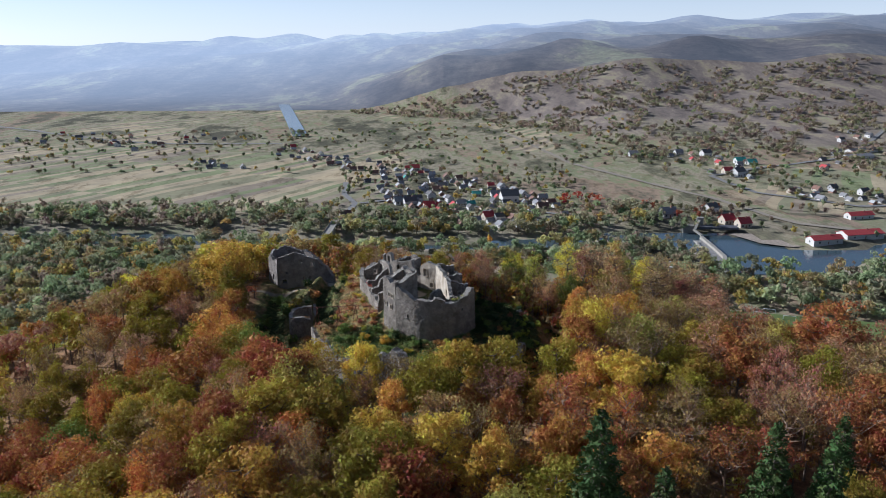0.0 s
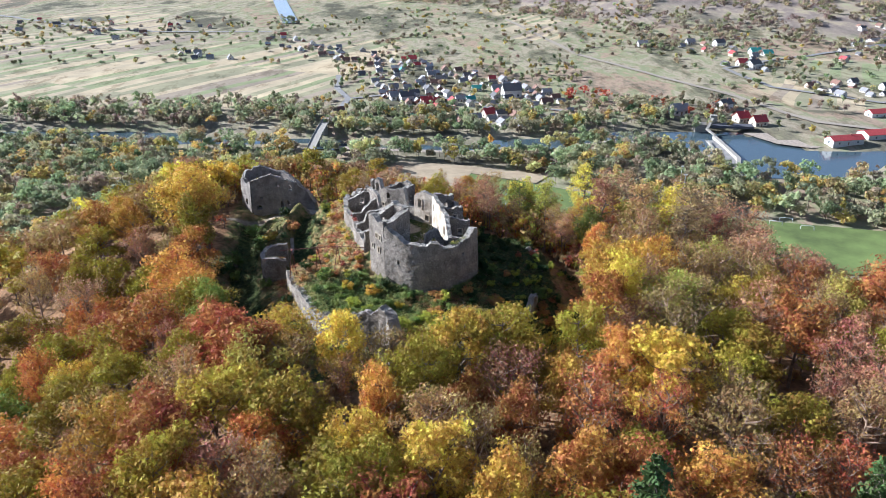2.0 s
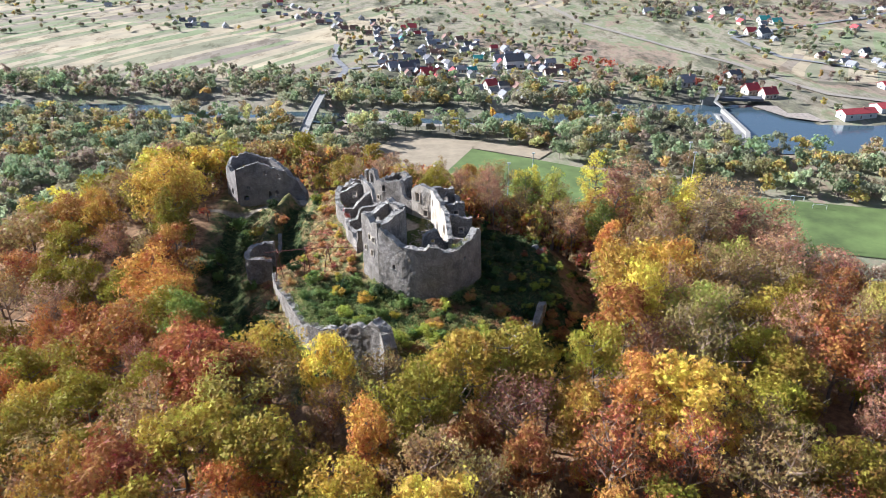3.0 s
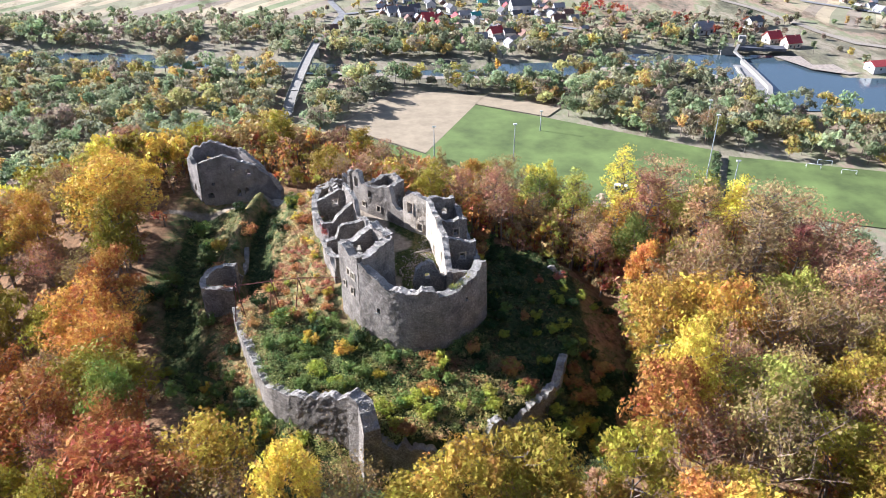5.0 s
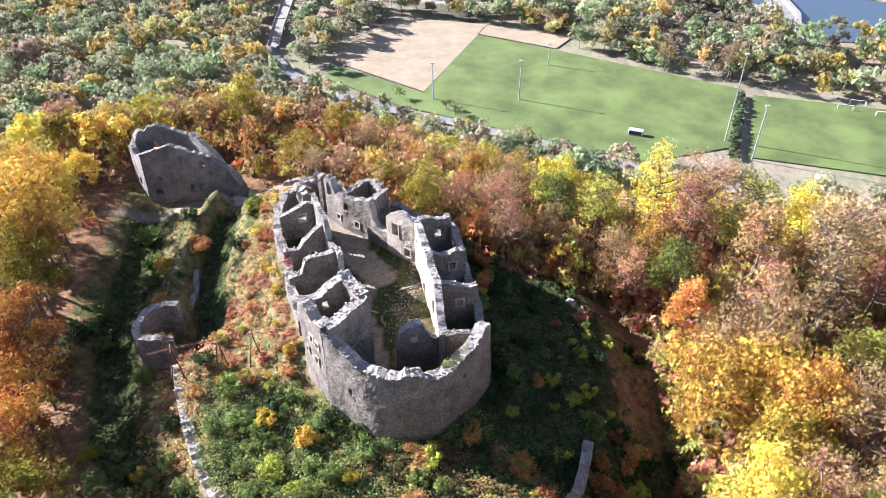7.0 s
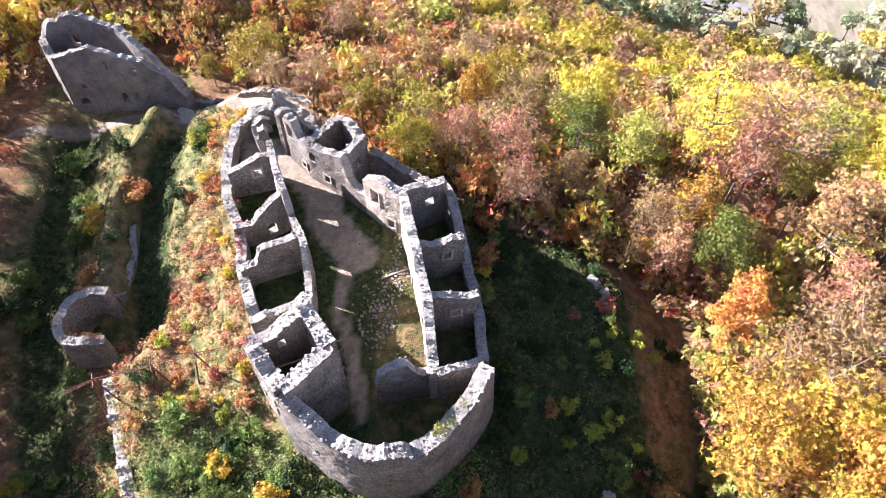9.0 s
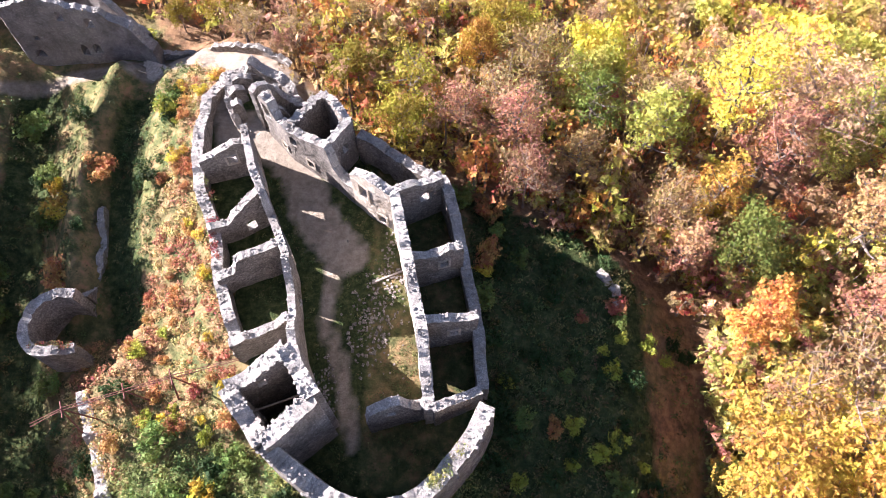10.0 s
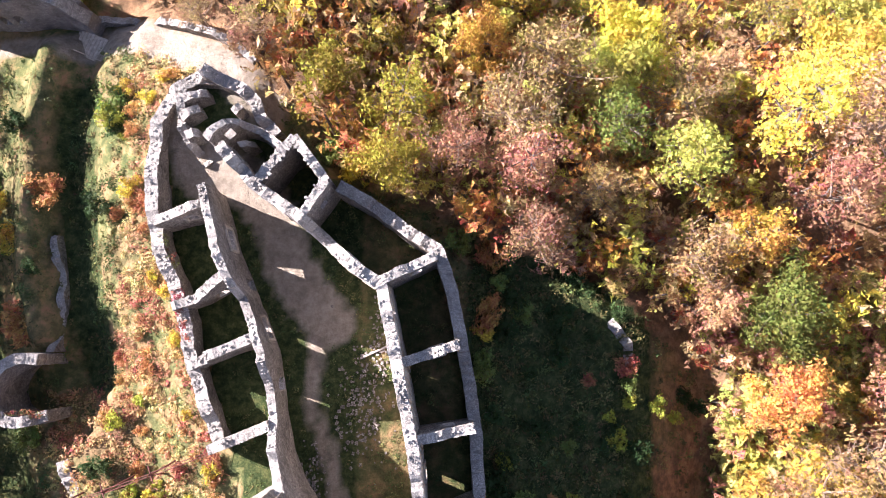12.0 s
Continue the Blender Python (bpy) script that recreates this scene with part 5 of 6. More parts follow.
V, Q, T, off = [], [], [], 0
for x, y, z in zip(ux[ok], uy[ok], height(ux[ok], uy[ok])):
    s = r6.uniform(0.25, 0.7)
    terrace = -24 < x < 14 and 126.5 < y < 147 and x < 4 + 0.9 * (147 - y)
    s *= 1.5 if terrace else 1.0
    warm = -24.5 < x < -13 and y > 150 or -32 < x < -24 and y < 158
    q, f = leaf_cards(r6, [((0, 0, s * 0.4), s)], 44 if warm else (60 if terrace else 26), 0.14)
    patch = float(wavy(np.array([x]), np.array([y]), 9, 71)[0])
    if warm:
        pick = CRIMSON if patch > 0.1 and 153 < y < 173 else DRY
    elif terrace:
        pick = STRAW if y < 133.5 + 1.5 * patch else RUSTY if x > -4 + 3 * patch and y < 141 else IVY
    else:
        pick = TUFT
    c = np.array(pick[r6.randint(len(pick))])
    V.append(q * np.array([1, 1, 0.7]) + np.array([x, y, z]))
    Q.append(f + off)
    T.append(np.tile(c * r6.uniform(0.7, 1.3), (len(q), 1)))
    off += len(q)
under = tagged(new("undergrowth", leaf_mesh("undergrowth", np.concatenate(V), np.concatenate(Q), LEAF_JOIN)), "low weeds, ivy and dry grass covering the castle slope", "undergrowth", kind="stuff")
put_tint(under, "tint", np.concatenate(T))

# plants on the wall tops
V, Q, T, off = [], [], [], 0
for line, z, n_, tints in (([(2.2, 143.2), (4.3, 145.4), (5.7, 147.3), (6.5, 149.0)], 3.6, 46, [(0.22, 0.25, 0.07), (0.36, 0.33, 0.09)]), ([(-17.6, 166.4), (-16.6, 162.6)], 0.2, 26, [(0.36, 0.08, 0.06), (0.30, 0.12, 0.07)]), ([(-33.8, 156.4), (-30, 156.3)], -5.0, 22, [(0.36, 0.13, 0.08), (0.20, 0.22, 0.07)]), ([(-19, 171), (-18, 168.4)], -0.3, 12, [(0.30, 0.12, 0.07), (0.2, 0.22, 0.06)])):
    for k in range(n_):
        f_ = r6.rand() * (len(line) - 1)
        i_ = int(f_)
        x, y = [line[i_][a] + (line[i_ + 1][a] - line[i_][a]) * (f_ - i_) for a in (0, 1)]
        q, f = leaf_cards(r6, [((0, 0, 0.1), r6.uniform(0.2, 0.42))], 26, 0.09)
        V.append(q + np.array([x + r6.uniform(-0.3, 0.3), y + r6.uniform(-0.3, 0.3), z]))
        Q.append(f + off)
        T.append(np.tile(np.array(tints[r6.randint(2)]) * r6.uniform(0.7, 1.2), (len(q), 1)))
        off += len(q)
wallweeds = tagged(new("wall_plants", leaf_mesh("wall_plants", np.concatenate(V), np.concatenate(Q), LEAF_JOIN)), "grass, weeds and red creeper growing on the broken walls", "plants", kind="stuff")
put_tint(wallweeds, "tint", np.concatenate(T))

# weeds and grass inside the courtyard and on ledges
V, Q, T, off = [], [], [], 0
gx2, gy2 = r6.uniform(-14, 6, 4200), r6.uniform(143, 184, 4200)
keep = inside(gx2, gy2, CASTLE) & (seg_dist(gx2, gy2, PATHS[1]) > 1.0) & (seg_dist(gx2, gy2, PATHS[2]) > 2.0) & (wavy(gx2, gy2, 6, 31) > -0.1)
for x, y in zip(gx2[keep], gy2[keep]):
    q, f = leaf_cards(r6, [((0, 0, 0.05), r6.uniform(0.15, 0.35))], 12, 0.08)
    V.append(q * np.array([1, 1, 0.5]) + np.array([x, y, COURT + 0.02]))
    Q.append(f + off)
    T.append(np.tile(np.array(TUFT[r6.randint(0, 3)]) * r6.uniform(0.7, 1.2), (len(q), 1)))
    off += len(q)
yardgrass = tagged(new("courtyard_grass", leaf_mesh("courtyard_grass", np.concatenate(V), np.concatenate(Q), LEAF_JOIN)), "thin grass and weeds on the castle courtyard floor", "grass", kind="stuff")
put_tint(yardgrass, "tint", np.concatenate(T))

# stones in the courtyard
ring_r = random.Random(5)
well = empty("well_ring", pose(-3.4, 156.4, COURT), "round ring of rough stones round an old filled well", "well")
for k in range(22):
    a = k * 2 * math.pi / 22
    vs, fs = [], []
    stone_into(vs, fs, (math.cos(a) * 1.5 + ring_r.uniform(-0.15, 0.15), math.sin(a) * 1.5 + ring_r.uniform(-0.15, 0.15), 0.05), (0.36, 0.28, 0.26), ring_r)
    mesh_ob("stone", vs, fs, STONE, well)
vs, fs = [], []
for k in range(420):
    x, y = ring_r.gauss(-2.6, 1.1), ring_r.gauss(159, 2.6)
    if k > 240:
        x, y = ring_r.uniform(-2.2, -0.4), ring_r.uniform(160, 167)
    if k > 330:
        x, y = ring_r.gauss(-6.6, 0.5), ring_r.gauss(151.5, 1.6)
    r_ = ring_r.uniform(0.1, 0.3)
    stone_into(vs, fs, (x, y, COURT + r_ * 0.2), (r_, r_ * 0.8, r_ * 0.6), ring_r)
tagged(mesh_ob("fallen_stones", vs, fs, STONE), "scattered fallen stones on the courtyard floor", "stones", kind="stuff")
bm = bmesh.new()
box(bm, -0.09, 0.09, -1.6, 1.6, 0, 0.18, 0.03)
beam = empty("timber_beam", pose(-1.7, 162.2, COURT + 0.02, 0, 0, -65), "grey weathered timber beam lying on the courtyard floor", "beam")
part("beam", bm, plain("weathered_timber", (0.30, 0.26, 0.22), 0.9, vary=0.3, scale=3), beam)

# pole line from the bastion to the south-west tower
RUST = plain("rusty_red_steel", (0.16, 0.06, 0.045), 0.75, 0.2, vary=0.35, scale=4)
line_pts = [Vector(v) for v in ((-28.9, 148.1, 0.4), (-27.0, 149.5, -0.05), (-22.5, 151.1, -0.35), (-19.0, 152.4, -0.7), (-13.2, 154.6, -2.0))]
pole_line = empty("cable_line", pose(0, 0, 0), "rusty cable line on leaning steel posts running to the tower", "cable line")
for side in (-0.13, 0.13):
    vs, fs = [], []
    for a, b_ in zip(line_pts[:-1], line_pts[1:]):
        o = Vector((0.35, -0.9, 0)) * side
        tube(vs, fs, a + o, b_ + o * 0.6, 0.035, 0.035, 5)
    mesh_ob("cable", vs, fs, RUST, pole_line)
for k, p in enumerate(line_pts[1:4]):
    g = float(height(p.x - 0.4, p.y + 1.2))
    for lean in (-0.7, 0.5):
        vs, fs = [], []
        tube(vs, fs, (p.x + lean, p.y + 1.0 * lean, g - 0.3), p + Vector((0, 0, 0.1)), 0.08, 0.06, 6)
        mesh_ob("post", vs, fs, RUST, pole_line)
    vs, fs = [], []
    tube(vs, fs, p + Vector((-0.25, 0.65, 0)), p + Vector((0.25, -0.65, 0)), 0.06, 0.06, 5)
    mesh_ob("crossbar", vs, fs, RUST, pole_line)

# wooden stair and deck at the gatehouse
PLANK = plain("pale_tan_planks", (0.46, 0.38, 0.29), 0.85, vary=0.3, scale=3)
deck = empty("wooden_deck", pose(-29.8, 190.1, float(height(-29.8, 190.1)) + 0.45, 0, 0, -22), "small pale wooden deck with steps beside the gatehouse", "deck")
for k in range(12):
    bm = bmesh.new()
    box(bm, -2.0 + k * 0.34, -2.0 + k * 0.34 + 0.31, -1.2, 1.2, 0, 0.07)
    part("plank", bm, PLANK, deck)
for k in range(6):
    bm = bmesh.new()
    box(bm, -2.35 - k * 0.3, -2.05 - k * 0.3, -0.9, 0.9, -0.2 - k * 0.18, -0.13 - k * 0.18)
    part("step", bm, PLANK, deck)
for sx in (-1.9, 1.9):
    for sy in (-1.1, 1.1):
        bm = bmesh.new()
        box(bm, sx - 0.07, sx + 0.07, sy - 0.07, sy + 0.07, -1.2, 0.0 if sy > 0 else 1.0)
        part("post", bm, PLANK, deck)
bm = bmesh.new()
box(bm, -2.0, 2.0, -1.14, -1.06, 0.92, 1.0)
part("handrail", bm, PLANK, deck)

# ---- valley: village ----
GLASSY = plain("dark_window_glass", (0.05, 0.06, 0.07), 0.2, vary=0.1)
WALLS = [plain("render_" + k, c, 0.9, vary=0.12, scale=0.8) for k, c in (("white", (0.50, 0.48, 0.45)), ("cream", (0.44, 0.38, 0.30)), ("brick", (0.28, 0.16, 0.12)), ("grey", (0.32, 0.31, 0.30)))]
ROOFS = [plain("roof_" + k, c, 0.8, vary=0.25, scale=1.2) for k, c in (("slate", (0.21, 0.205, 0.205)), ("red", (0.36, 0.055, 0.055)), ("brown", (0.17, 0.095, 0.07)), ("dark", (0.10, 0.095, 0.095)), ("pale", (0.33, 0.325, 0.32)), ("green", (0.06, 0.26, 0.22)))]


def house(w, d, h, rise, wall, roof, label):
    """A gabled house: walls, two roof slopes, chimney, door, windows."""
    root = empty("house", pose(0, 0, 0), label, "house", "village houses")
    vs = [(-w / 2, -d / 2, -1.5), (w / 2, -d / 2, -1.5), (w / 2, d / 2, -1.5), (-w / 2, d / 2, -1.5), (-w / 2, -d / 2, h), (w / 2, -d / 2, h), (w / 2, d / 2, h), (-w / 2, d / 2, h), (-w / 2, 0, h + rise), (w / 2, 0, h + rise)]
    mesh_ob("body", vs, [(0, 1, 5, 4), (1, 2, 6, 9, 5), (2, 3, 7, 6), (3, 0, 4, 8, 7)], wall, root)
    sl = rise / (d / 2)
    e = 0.6
    for s in (-1, 1):
        y1, z1 = s * (d / 2 + e), h - sl * e
        pts = [(-w / 2 - e, 0, h + rise + 0.06), (w / 2 + e, 0, h + rise + 0.06), (w / 2 + e, y1, z1 + 0.06), (-w / 2 - e, y1, z1 + 0.06)]
        lo = [(x, y, z - 0.22) for x, y, z in pts]
        mesh_ob("roof_slope", pts + lo, [(0, 1, 2, 3), (7, 6, 5, 4), (0, 4, 5, 1), (1, 5, 6, 2), (2, 6, 7, 3), (3, 7, 4, 0)], roof, root)
    bm = bmesh.new()
    box(bm, w * 0.15, w * 0.15 + 0.7, -0.9, -0.2, h, h + rise + 0.9)
    part("chimney", bm, WALLS[2], root)
    for s in (-1, 1):
        for x in (-w * 0.3, w * 0.3):
            bm = bmesh.new()
            box(bm, x - 0.65, x + 0.65, s * d / 2 - 0.06, s * d / 2 + 0.06, 1.0, 2.4)
            part("window", bm, GLASSY, root)
        bm = bmesh.new()
        box(bm, s * w / 2 - 0.06, s * w / 2 + 0.06, -0.7, 0.7, 1.1, 2.5)
        part("window", bm, GLASSY, root)
    bm = bmesh.new()
    box(bm, -0.5, 0.5, -d / 2 - 0.07, -d / 2 + 0.05, 0, 2.1)
    part("door", bm, plain("door_brown", (0.2, 0.12, 0.08), 0.6), root)
    return root


kinds = [house(10, 8, 3.2, 3.4, WALLS[0], ROOFS[0], "white rendered village house with a grey slate roof"), house(10, 8.5, 4.2, 3.8, WALLS[1], ROOFS[1], "cream village house with a bright red roof"),
         house(11, 8, 3.2, 3.6, WALLS[1], ROOFS[2], "cream village house with a brown tiled roof"), house(9, 8, 3.0, 3.2, WALLS[3], ROOFS[3], "grey village house with a dark roof"),
         house(8, 6.5, 2.8, 2.6, WALLS[2], ROOFS[4], "small brick village house with a pale sheet roof"), house(12, 9, 5.6, 3.6, WALLS[0], ROOFS[3], "tall white village house with a dark roof"), house(10, 8, 3.4, 3.0, WALLS[0], ROOFS[5], "white village house with a green metal roof")]
placed = []


def settle(k, x, y, turn, scale=1.0):
    t = copy_thing(kinds[k], pose(x, y, float(height(x, y)), 0, 0, turn))
    t.scale = (scale, scale, scale)
    placed.append((x, y))


for k, x, y, turn, s in ((1, -10, 672, 20, 1.3), (1, -4, 656, 100, 1.1), (1, -14, 690, 15, 1.0), (5, 66, 722, 12, 1.4), (3, 181, 650, 10, 1.2), (0, 205, 652, 12, 1.4), (1, 249, 625, 20, 1.1), (1, 258, 612, 15, 1.1), (0, -43, 712, 20, 1.2), (5, -33, 705, 20, 1.0),
                         (1, 40, 643, 30, 1.0), (6, 392, 962, 10, 1.3), (6, 402, 950, 10, 1.2), (5, 366, 1018, 20, 1.1), (0, 335, 1040, 10, 1.1), (5, 350, 860, 30, 1.2), (1, 345, 880, 10, 1.1), (0, 268, 1030, 5, 1.2), (2, -90, 655, 20, 0.9), (5, 250, 668, 30, 1.0)):
    settle(k, x, y, turn, s)
rh = random.Random(31)
AREAS = [([(-106, 893), (-24, 929), (70, 800), (115, 708), (135, 650), (70, 606), (-16, 622), (-50, 700)], 125, 8.6), ([(-258, 1145), (-196, 1094), (-23, 907), (-35, 847), (-174, 966), (-246, 1052)], 34, 11),
         ([(267, 1029), (325, 1064), (408, 987), (417, 936), (340, 800), (325, 870), (334, 969)], 14, 15), ([(355, 765), (364, 733), (388, 703), (470, 690), (480, 720), (420, 780)], 22, 12),
         ([(450, 888), (543, 1029), (640, 1185), (720, 1259), (640, 1081), (520, 900)], 20, 16), ([(-734, 1232), (-604, 1182), (-498, 1106), (-418, 1098), (-300, 1240), (-469, 1320), (-764, 1356)], 30, 20), ([(-330, 1000), (-230, 940), (-283, 900), (-350, 960)], 7, 15)]
for poly, want, gap in AREAS:
    got = tries = 0
    while got < want and tries < 4000:
        tries += 1
        x, y = rh.uniform(min(p[0] for p in poly), max(p[0] for p in poly)), rh.uniform(min(p[1] for p in poly), max(p[1] for p in poly))
        if not inside(np.array([x]), np.array([y]), poly)[0] or any((x - a) ** 2 + (y - b_) ** 2 < gap ** 2 for a, b_ in placed):
            continue
        settle(rh.choices(range(7), [5, 1.2, 3, 4, 4, 1.5, 0.3])[0], x, y, rh.choice((15, 105)) + rh.uniform(-9, 9), rh.uniform(0.62, 0.95))
        got += 1
for p in kinds:
    for o in list(p.children):
        bpy.data.objects.remove(o)
    bpy.data.objects.remove(p)


def hall(x, y, turn, w, d, roof, label, h=4.0, rise=2.5):
    r_ = house(w, d, h, rise, WALLS[0], roof, label)
    r_.matrix_basis = pose(x, y, float(height(x, y)), 0, 0, turn)
    tagged(r_, category="hall", group="long halls")


hall(300, 556, 12, 26, 10, ROOFS[1], "long low hall with a bright red roof by the pond")
hall(338, 574, 12, 34, 13, ROOFS[1], "large hall with a bright red roof by the pond")
hall(375, 643, 12, 24, 9, ROOFS[1], "long hall with a red roof beside the road")
hall(560, 985, 20, 46, 13, ROOFS[0], "long grey farm shed on the slope")
hall(590, 1030, 20, 50, 12, ROOFS[3], "long dark farm shed on the slope")

# ---- valley: weir, sluice, bridge ----
def prism(name, pts, width, z0, z1, material, parent, label=""):
    """A wall or deck along a plan line."""
    vs, fs = [], []
    P = [Vector((x, y, 0)) for x, y in pts]
    for i, p in enumerate(P):
        d = (P[min(i + 1, len(P) - 1)] - P[max(i - 1, 0)]).normalized()
        n_ = Vector((-d.y, d.x, 0)) * width / 2
        za, zb = (z0[i], z1[i]) if isinstance(z0, list) else (z0, z1)
        vs += [(p + n_).to_tuple()[:2] + (za,), (p - n_).to_tuple()[:2] + (za,), (p - n_).to_tuple()[:2] + (zb,), (p + n_).to_tuple()[:2] + (zb,)]
        if i:
            o = 4 * i
            for k in range(4):
                fs.append((o - 4 + k, o - 4 + (k + 1) % 4, o + (k + 1) % 4, o + k))
    fs += [(3, 2, 1, 0), tuple(range(len(vs) - 4, len(vs)))]
    return mesh_ob(name, vs, fs, material, parent, label)


weir = empty("weir", pose(0, 0, 0), "pale concrete weir with an angled crest across the river", "weir")
prism("crest", [(211, 578), (210, 548), (208.5, 520), (200, 497), (193, 474)], 2.8, RIVER - 2, RIVER + 2.6, CONCRETE, weir)
prism("side_wall", [(203, 566), (199, 538), (196.5, 512), (190, 494), (185, 477)], 1.6, RIVER - 2, RIVER + 1.6, CONCRETE, weir)
prism("apron", [(206.5, 572), (204.5, 543), (202, 516), (195, 495), (189, 476)], 8.0, RIVER - 2, RIVER + 0.5, plain("wet_concrete", (0.2, 0.19, 0.18), 0.5, vary=0.3, scale=0.4), weir)
sluice = empty("sluice_house", pose(0, 0, 0), "concrete sluice with gate tower beside the weir", "sluice")
prism("pier", [(203, 603), (214, 602)], 8, RIVER - 2, RIVER + 6, CONCRETE, sluice)
prism("footbridge", [(214, 602), (248, 598)], 9, RIVER + 3.6, RIVER + 5.4, plain("dark_steel_deck", (0.08, 0.08, 0.09), 0.7), sluice)
prism("gate_tower", [(216, 606), (221, 605)], 4, RIVER + 5, RIVER + 12, CONCRETE, sluice)
prism("stair", [(216, 600), (209, 590), (212, 580)], 2, [RIVER + 10, RIVER + 4, RIVER + 2], [RIVER + 11, RIVER + 5, RIVER + 3], CONCRETE, sluice)
bridge = empty("bridge", pose(0, 0, 0), "narrow pale concrete road bridge on piers over the river", "bridge")
BR = [(-91, 470), (-91.5, 490), (-92, 520), (-93, 560), (-93.5, 600), (-94, 622)]
BZ = [-96.0, -92.5, -90.5, -90.0, -90.5, -92]
prism("deck", BR, 6.4, [z - 0.8 for z in BZ], BZ, CONCRETE, bridge)
for s in (-3.1, 3.1):
    prism("railing", [(x + s, y) for x, y in BR], 0.2, [z - 0.1 for z in BZ], [z + 0.7 for z in BZ], CONCRETE, bridge)
for y in (500, 530, 560, 590):
    prism("pier", [(-95, y), (-90, y)], 1.4, RIVER - 3, -91.5, CONCRETE, bridge)
ribbon("road", [(-94, 620), (-92, 660), (-88, 712), (-105, 760), (-112, 830)], 6, None, ASPHALT, "village road leading off the bridge", "road", 0.8)
ribbon("road", [(-88, 712), (-40, 735), (40, 690), (110, 660)], 5, None, ASPHALT, "village lane between the houses", "road", 0.8)
ribbon("road", [(500, 560), (354, 590), (310, 618), (296, 652), (279, 716), (240, 800), (169, 961), (109, 1327)], 7, None, plain("gravel_track", (0.24, 0.205, 0.16), 0.95), "pale gravel track across the valley meadows", "track", 0.9)
ribbon("road", [(480, 690), (400, 690), (330, 760), (318, 860), (420, 930), (560, 1000), (760, 1250)], 6, None, ASPHALT, "village road climbing the eastern slope", "road", 0.9)
ribbon("road", [(-260, 1180), (-420, 1180), (-560, 1230), (-900, 1480)], 8, None, ASPHALT, "pale road across the western plain", "road", 0.9)

# gravel bars and pond beach
GRAVEL = plain("river_gravel", (0.27, 0.225, 0.18), 0.95, vary=0.3, scale=0.4)
sheet("gravel_bar", [(100, 556), (128, 572), (168, 566), (196, 530), (200, 500), (186, 500), (176, 528), (150, 548), (120, 545)], RIVER + 1.3, GRAVEL, "pale gravel bar along the river bend", "gravel bar")
sheet("gravel_bar", [(238, 590), (252, 560), (272, 548), (288, 552), (284, 580), (262, 596)], RIVER + 1.2, GRAVEL, "pale gravel beach beside the pond", "gravel bar")
sheet("gravel_bar", [(-80, 552), (-30, 546), (0, 541), (40, 544), (40, 549), (0, 547), (-30, 553), (-80, 560)], RIVER + 0.6, GRAVEL, "pale gravel strip along the river", "gravel bar")

# ---- playing fields: goals, masts, hedge, shed ----
def goal(x, y, turn, w, h):
    root = empty("football_goal", pose(x, y, VALLEY + 0.5, 0, 0, turn), "white football goal on the playing field", "goal", "football goals")
    for s in (-w / 2, w / 2):
        bm = bmesh.new()
        box(bm, s - 0.1, s + 0.1, -0.1, 0.1, 0, h)
        part("post", bm, WHITE, root)
    bm = bmesh.new()
    box(bm, -w / 2, w / 2, -0.1, 0.1, h - 0.2, h)
    part("crossbar", bm, WHITE, root)
    for s in (-w / 2, w / 2):
        vs, fs = [], []
        tube(vs, fs, (s, 0, h - 0.1), (s, 1.8, 0), 0.06, 0.06, 4)
        mesh_ob("stay", vs, fs, WHITE, root)


for x, y in ((182.5, 396), (190, 400.5), (196.6, 389)):
    goal(x, y, -17, 6.6, 2.4)


def mast(x, y, tall, lean=0.0):
    root = empty("field_mast", pose(x, y, VALLEY + 0.4), "slim grey mast beside the playing field", "mast", "field masts")
    vs, fs = [], []
    tube(vs, fs, (0, 0, 0), (lean, 0, tall), 0.32, 0.16, 6)
    mesh_ob("shaft", vs, fs, plain("grey_mast", (0.36, 0.37, 0.38), 0.6, 0.2), root)
    bm = bmesh.new()
    box(bm, lean - 0.9, lean + 0.9, -0.2, 0.2, tall - 0.3, tall + 0.3)
    part("lamp_bar", bm, WHITE, root)


for x, y, tall in ((35.7, 406.6, 24), (53.5, 445.8, 14), (-4.4, 407.3, 22), (119.8, 367.7, 48), (126, 352, 30), (141, 436, 26)):
    mast(x, y, tall * 0.8)
bm = bmesh.new()
box(bm, -3, 3, -1.2, 1.2, 0, 2.4, 0.1)
shed = empty("dugout", pose(83, 373, VALLEY + 0.5, 0, 0, -20), "small white team shelter on the playing field", "shelter")
part("shell", bm, WHITE, shed)
# flat dark panel on the closed shell, painting in the shade of an open front
bm = bmesh.new()
box(bm, -2.6, 2.6, -1.3, -1.22, 0.3, 2.0)
part("opening", bm, GLASSY, shed)

# ---- valley trees ----
def scatter(poly_or_box, n, tall, spread, tints, seed, avoid=(), rows=0.0):
    r_ = np.random.RandomState(seed)
    x0, x1, y0, y1 = poly_or_box
    X, Y = r_.uniform(x0, x1, n), r_.uniform(y0, y1, n)
    ok_ = ~inside(X, Y, WATER_POLY)
    if rows:
        ok_ &= (np.abs(wavy(X, Y * 0.6, 150, seed)) < rows) | (r_.rand(n) < 0.12)
    for pl in avoid:
        ok_ &= ~inside(X, Y, pl)
    for a, b_ in placed:
        ok_ &= (X - a) ** 2 + (Y - b_) ** 2 > 64
    X, Y = X[ok_], Y[ok_]
    Z = height(X, Y)
    return [(x, y, z, r_.uniform(*tall), r_.uniform(*spread), tints[r_.randint(len(tints))]) for x, y, z in zip(X, Y, Z)]


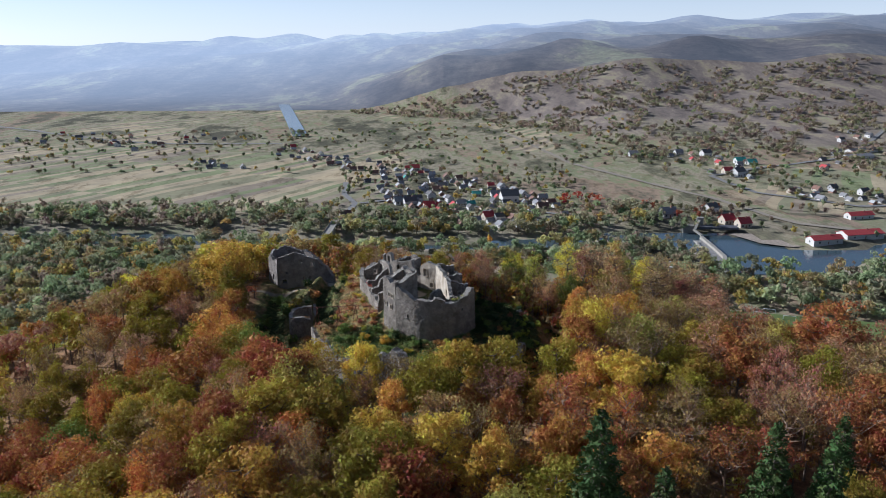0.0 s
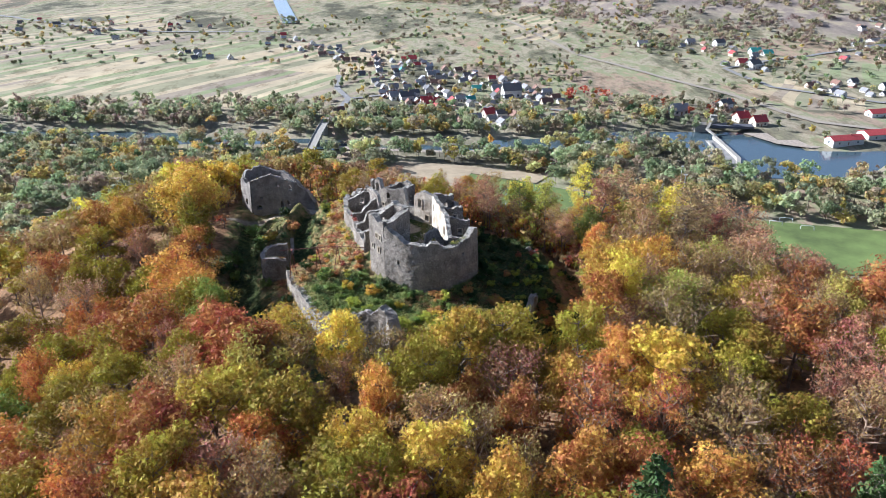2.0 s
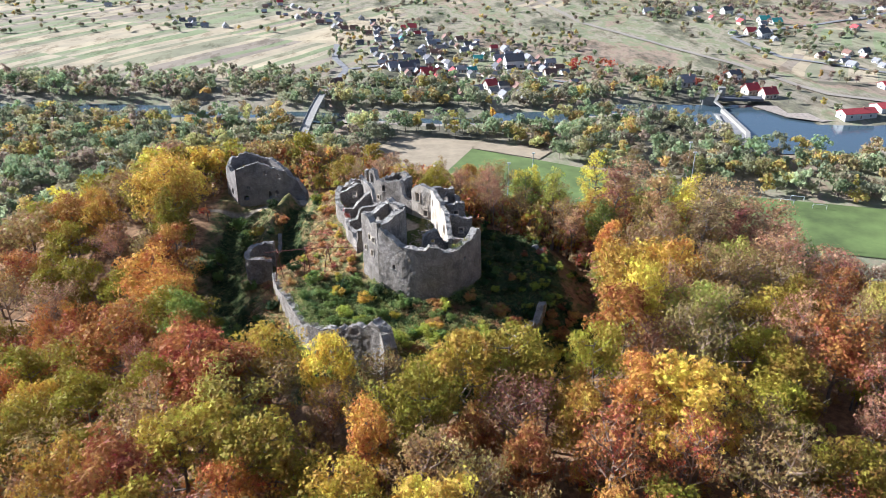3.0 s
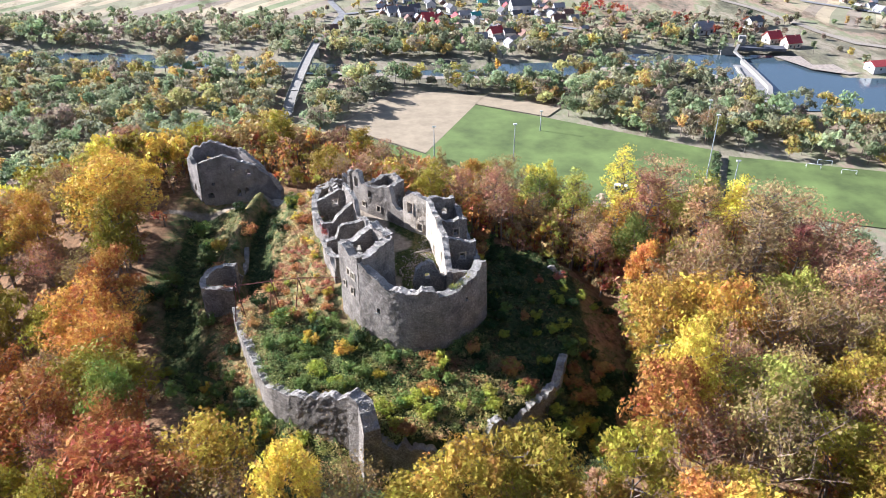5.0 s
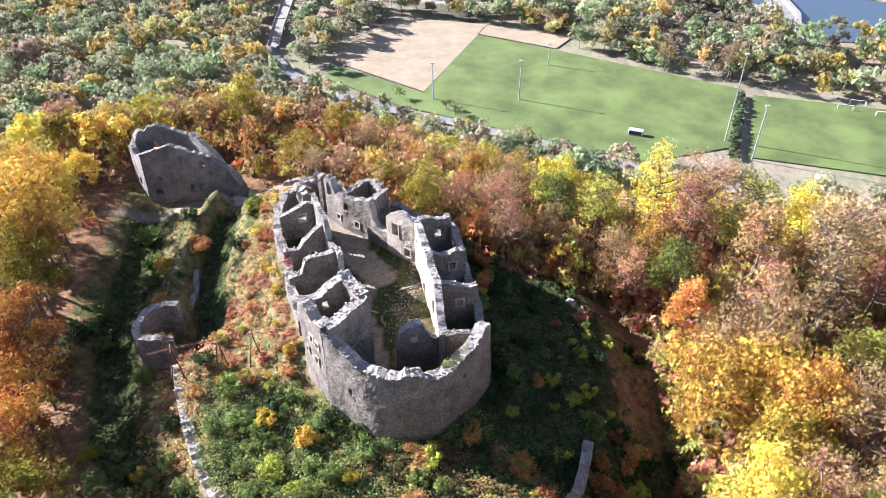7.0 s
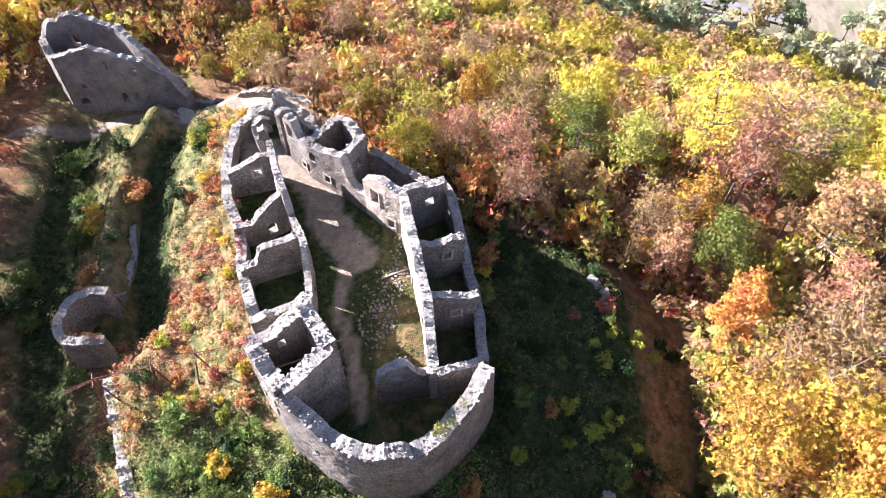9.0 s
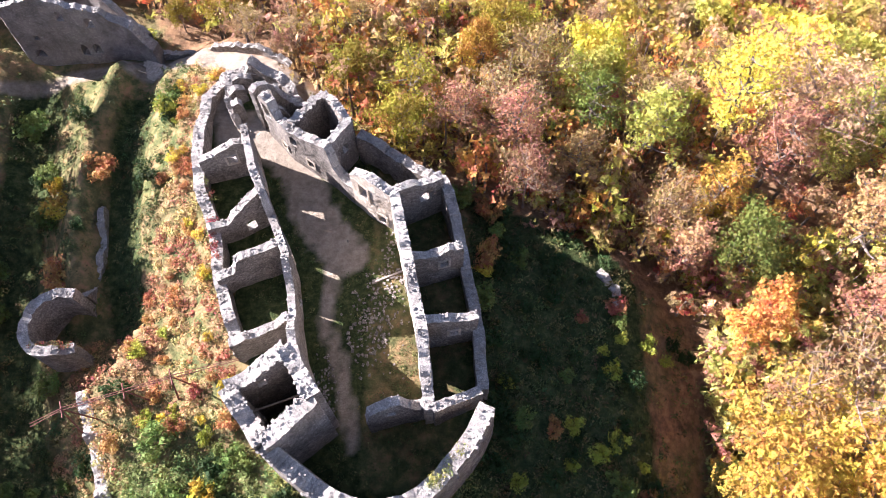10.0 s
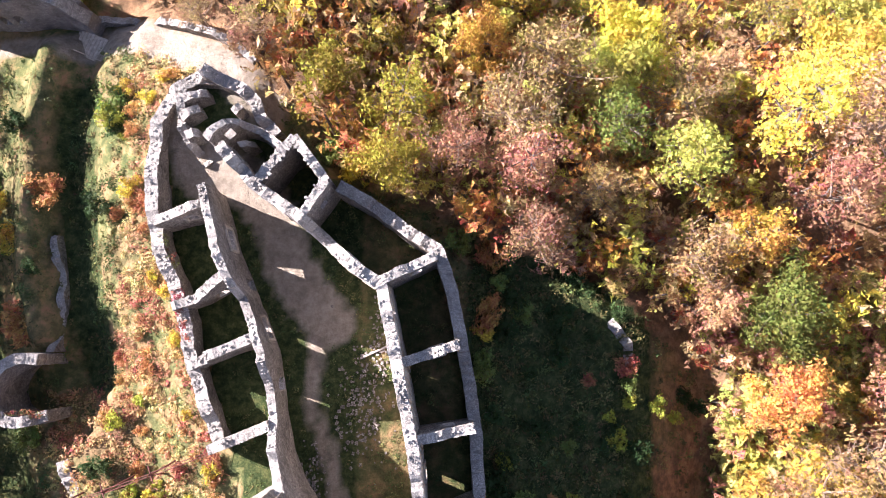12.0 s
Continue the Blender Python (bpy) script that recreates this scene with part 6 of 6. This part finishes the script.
BARE = [(0.29, 0.235, 0.165), (0.26, 0.21, 0.15), (0.31, 0.245, 0.155), (0.22, 0.215, 0.115)]
valley_trees = scatter((-460, -110, 606, 690), 330, (8, 15), (3, 5), BARE + WILLOW[:2], 41)
valley_trees += scatter((-100, 240, 585, 640), 170, (5, 10), (2.5, 4), WILLOW, 42)
valley_trees += scatter((-120, 150, 620, 930), 330, (3, 8), (1.8, 3.4), WILLOW + BARE, 43)
valley_trees += scatter((150, 260, 640, 700), 60, (5, 11), (2.5, 4), BARE + [(0.05, 0.08, 0.04), (0.30, 0.09, 0.05)], 44)
valley_trees += scatter((260, 520, 560, 1100), 900, (3, 8), (1.8, 3.6), WILLOW + BARE, 45, rows=0.16)
valley_trees += scatter((-700, -120, 900, 1350), 1300, (3, 7), (2, 4), WILLOW + BARE, 46, rows=0.12)
valley_trees += scatter((-100, 330, 950, 1480), 1500, (2, 6), (2, 4.5), WILLOW + BARE, 47, rows=0.14)
for x, y in ((121, 712), (135, 716), (146, 711), (118, 700), (152, 702)):
    valley_trees.append((x, y, float(height(x, y)), 11, 5.5, (0.40, 0.09, 0.05)))
for x, y in ((-90, 837), (-85, 845)):
    valley_trees.append((x, y, float(height(x, y)), 18, 2.6, (0.10, 0.12, 0.06)))
valley_trees.append((36, 548, VALLEY, 11, 2.4, (0.5, 0.28, 0.06)))
forest("valley_trees", valley_trees, 70, 1.15, "scattered valley trees, hedges and garden trees round the village")
rw = np.random.RandomState(91)
X, Y = rw.uniform(-700, 1300, 9000), rw.uniform(900, 1780, 9000)
keep = (Y > foot(X) + 40 + 90 * wavy(X, Y, 260, 51)) & (wavy(X, Y, 190, 52) > -0.15)
far = [(x, y, z, rw.uniform(4, 10), rw.uniform(4, 7), np.array((BARE + [(0.17, 0.13, 0.10), (0.24, 0.22, 0.12)])[rw.randint(6)]) * 1.1) for x, y, z in zip(X[keep], Y[keep], height(X[keep], Y[keep]))]
forest("slope_scrub", far, 30, 1.9, "bare brown scrub and young woods on the far slopes")
# hedge between the two fields
hedge = scatter((0, 1, 0, 1), 1, (1, 2), (1, 2), BARE, 1)[:0]
for k in range(46):
    f = k / 45
    x, y = 139.5 - 21.5 * f, 409 - 57 * f
    hedge.append((x + rw.uniform(-1, 1), y, VALLEY, rw.uniform(2.5, 4), rw.uniform(1.6, 2.3), (0.10, 0.13, 0.06)))
for x, y, s in ((-20, 409, 4.0), (6, 391, 4.0), (2, 396, 3), (60, 352, 3), (75, 352, 3.5), (90, 349, 3)):
    hedge.append((x, y, VALLEY, s * 1.7, s, (0.14, 0.16, 0.06)))
forest("field_hedge", hedge, 220, 0.45, "dark hedge and bushes along the playing fields")
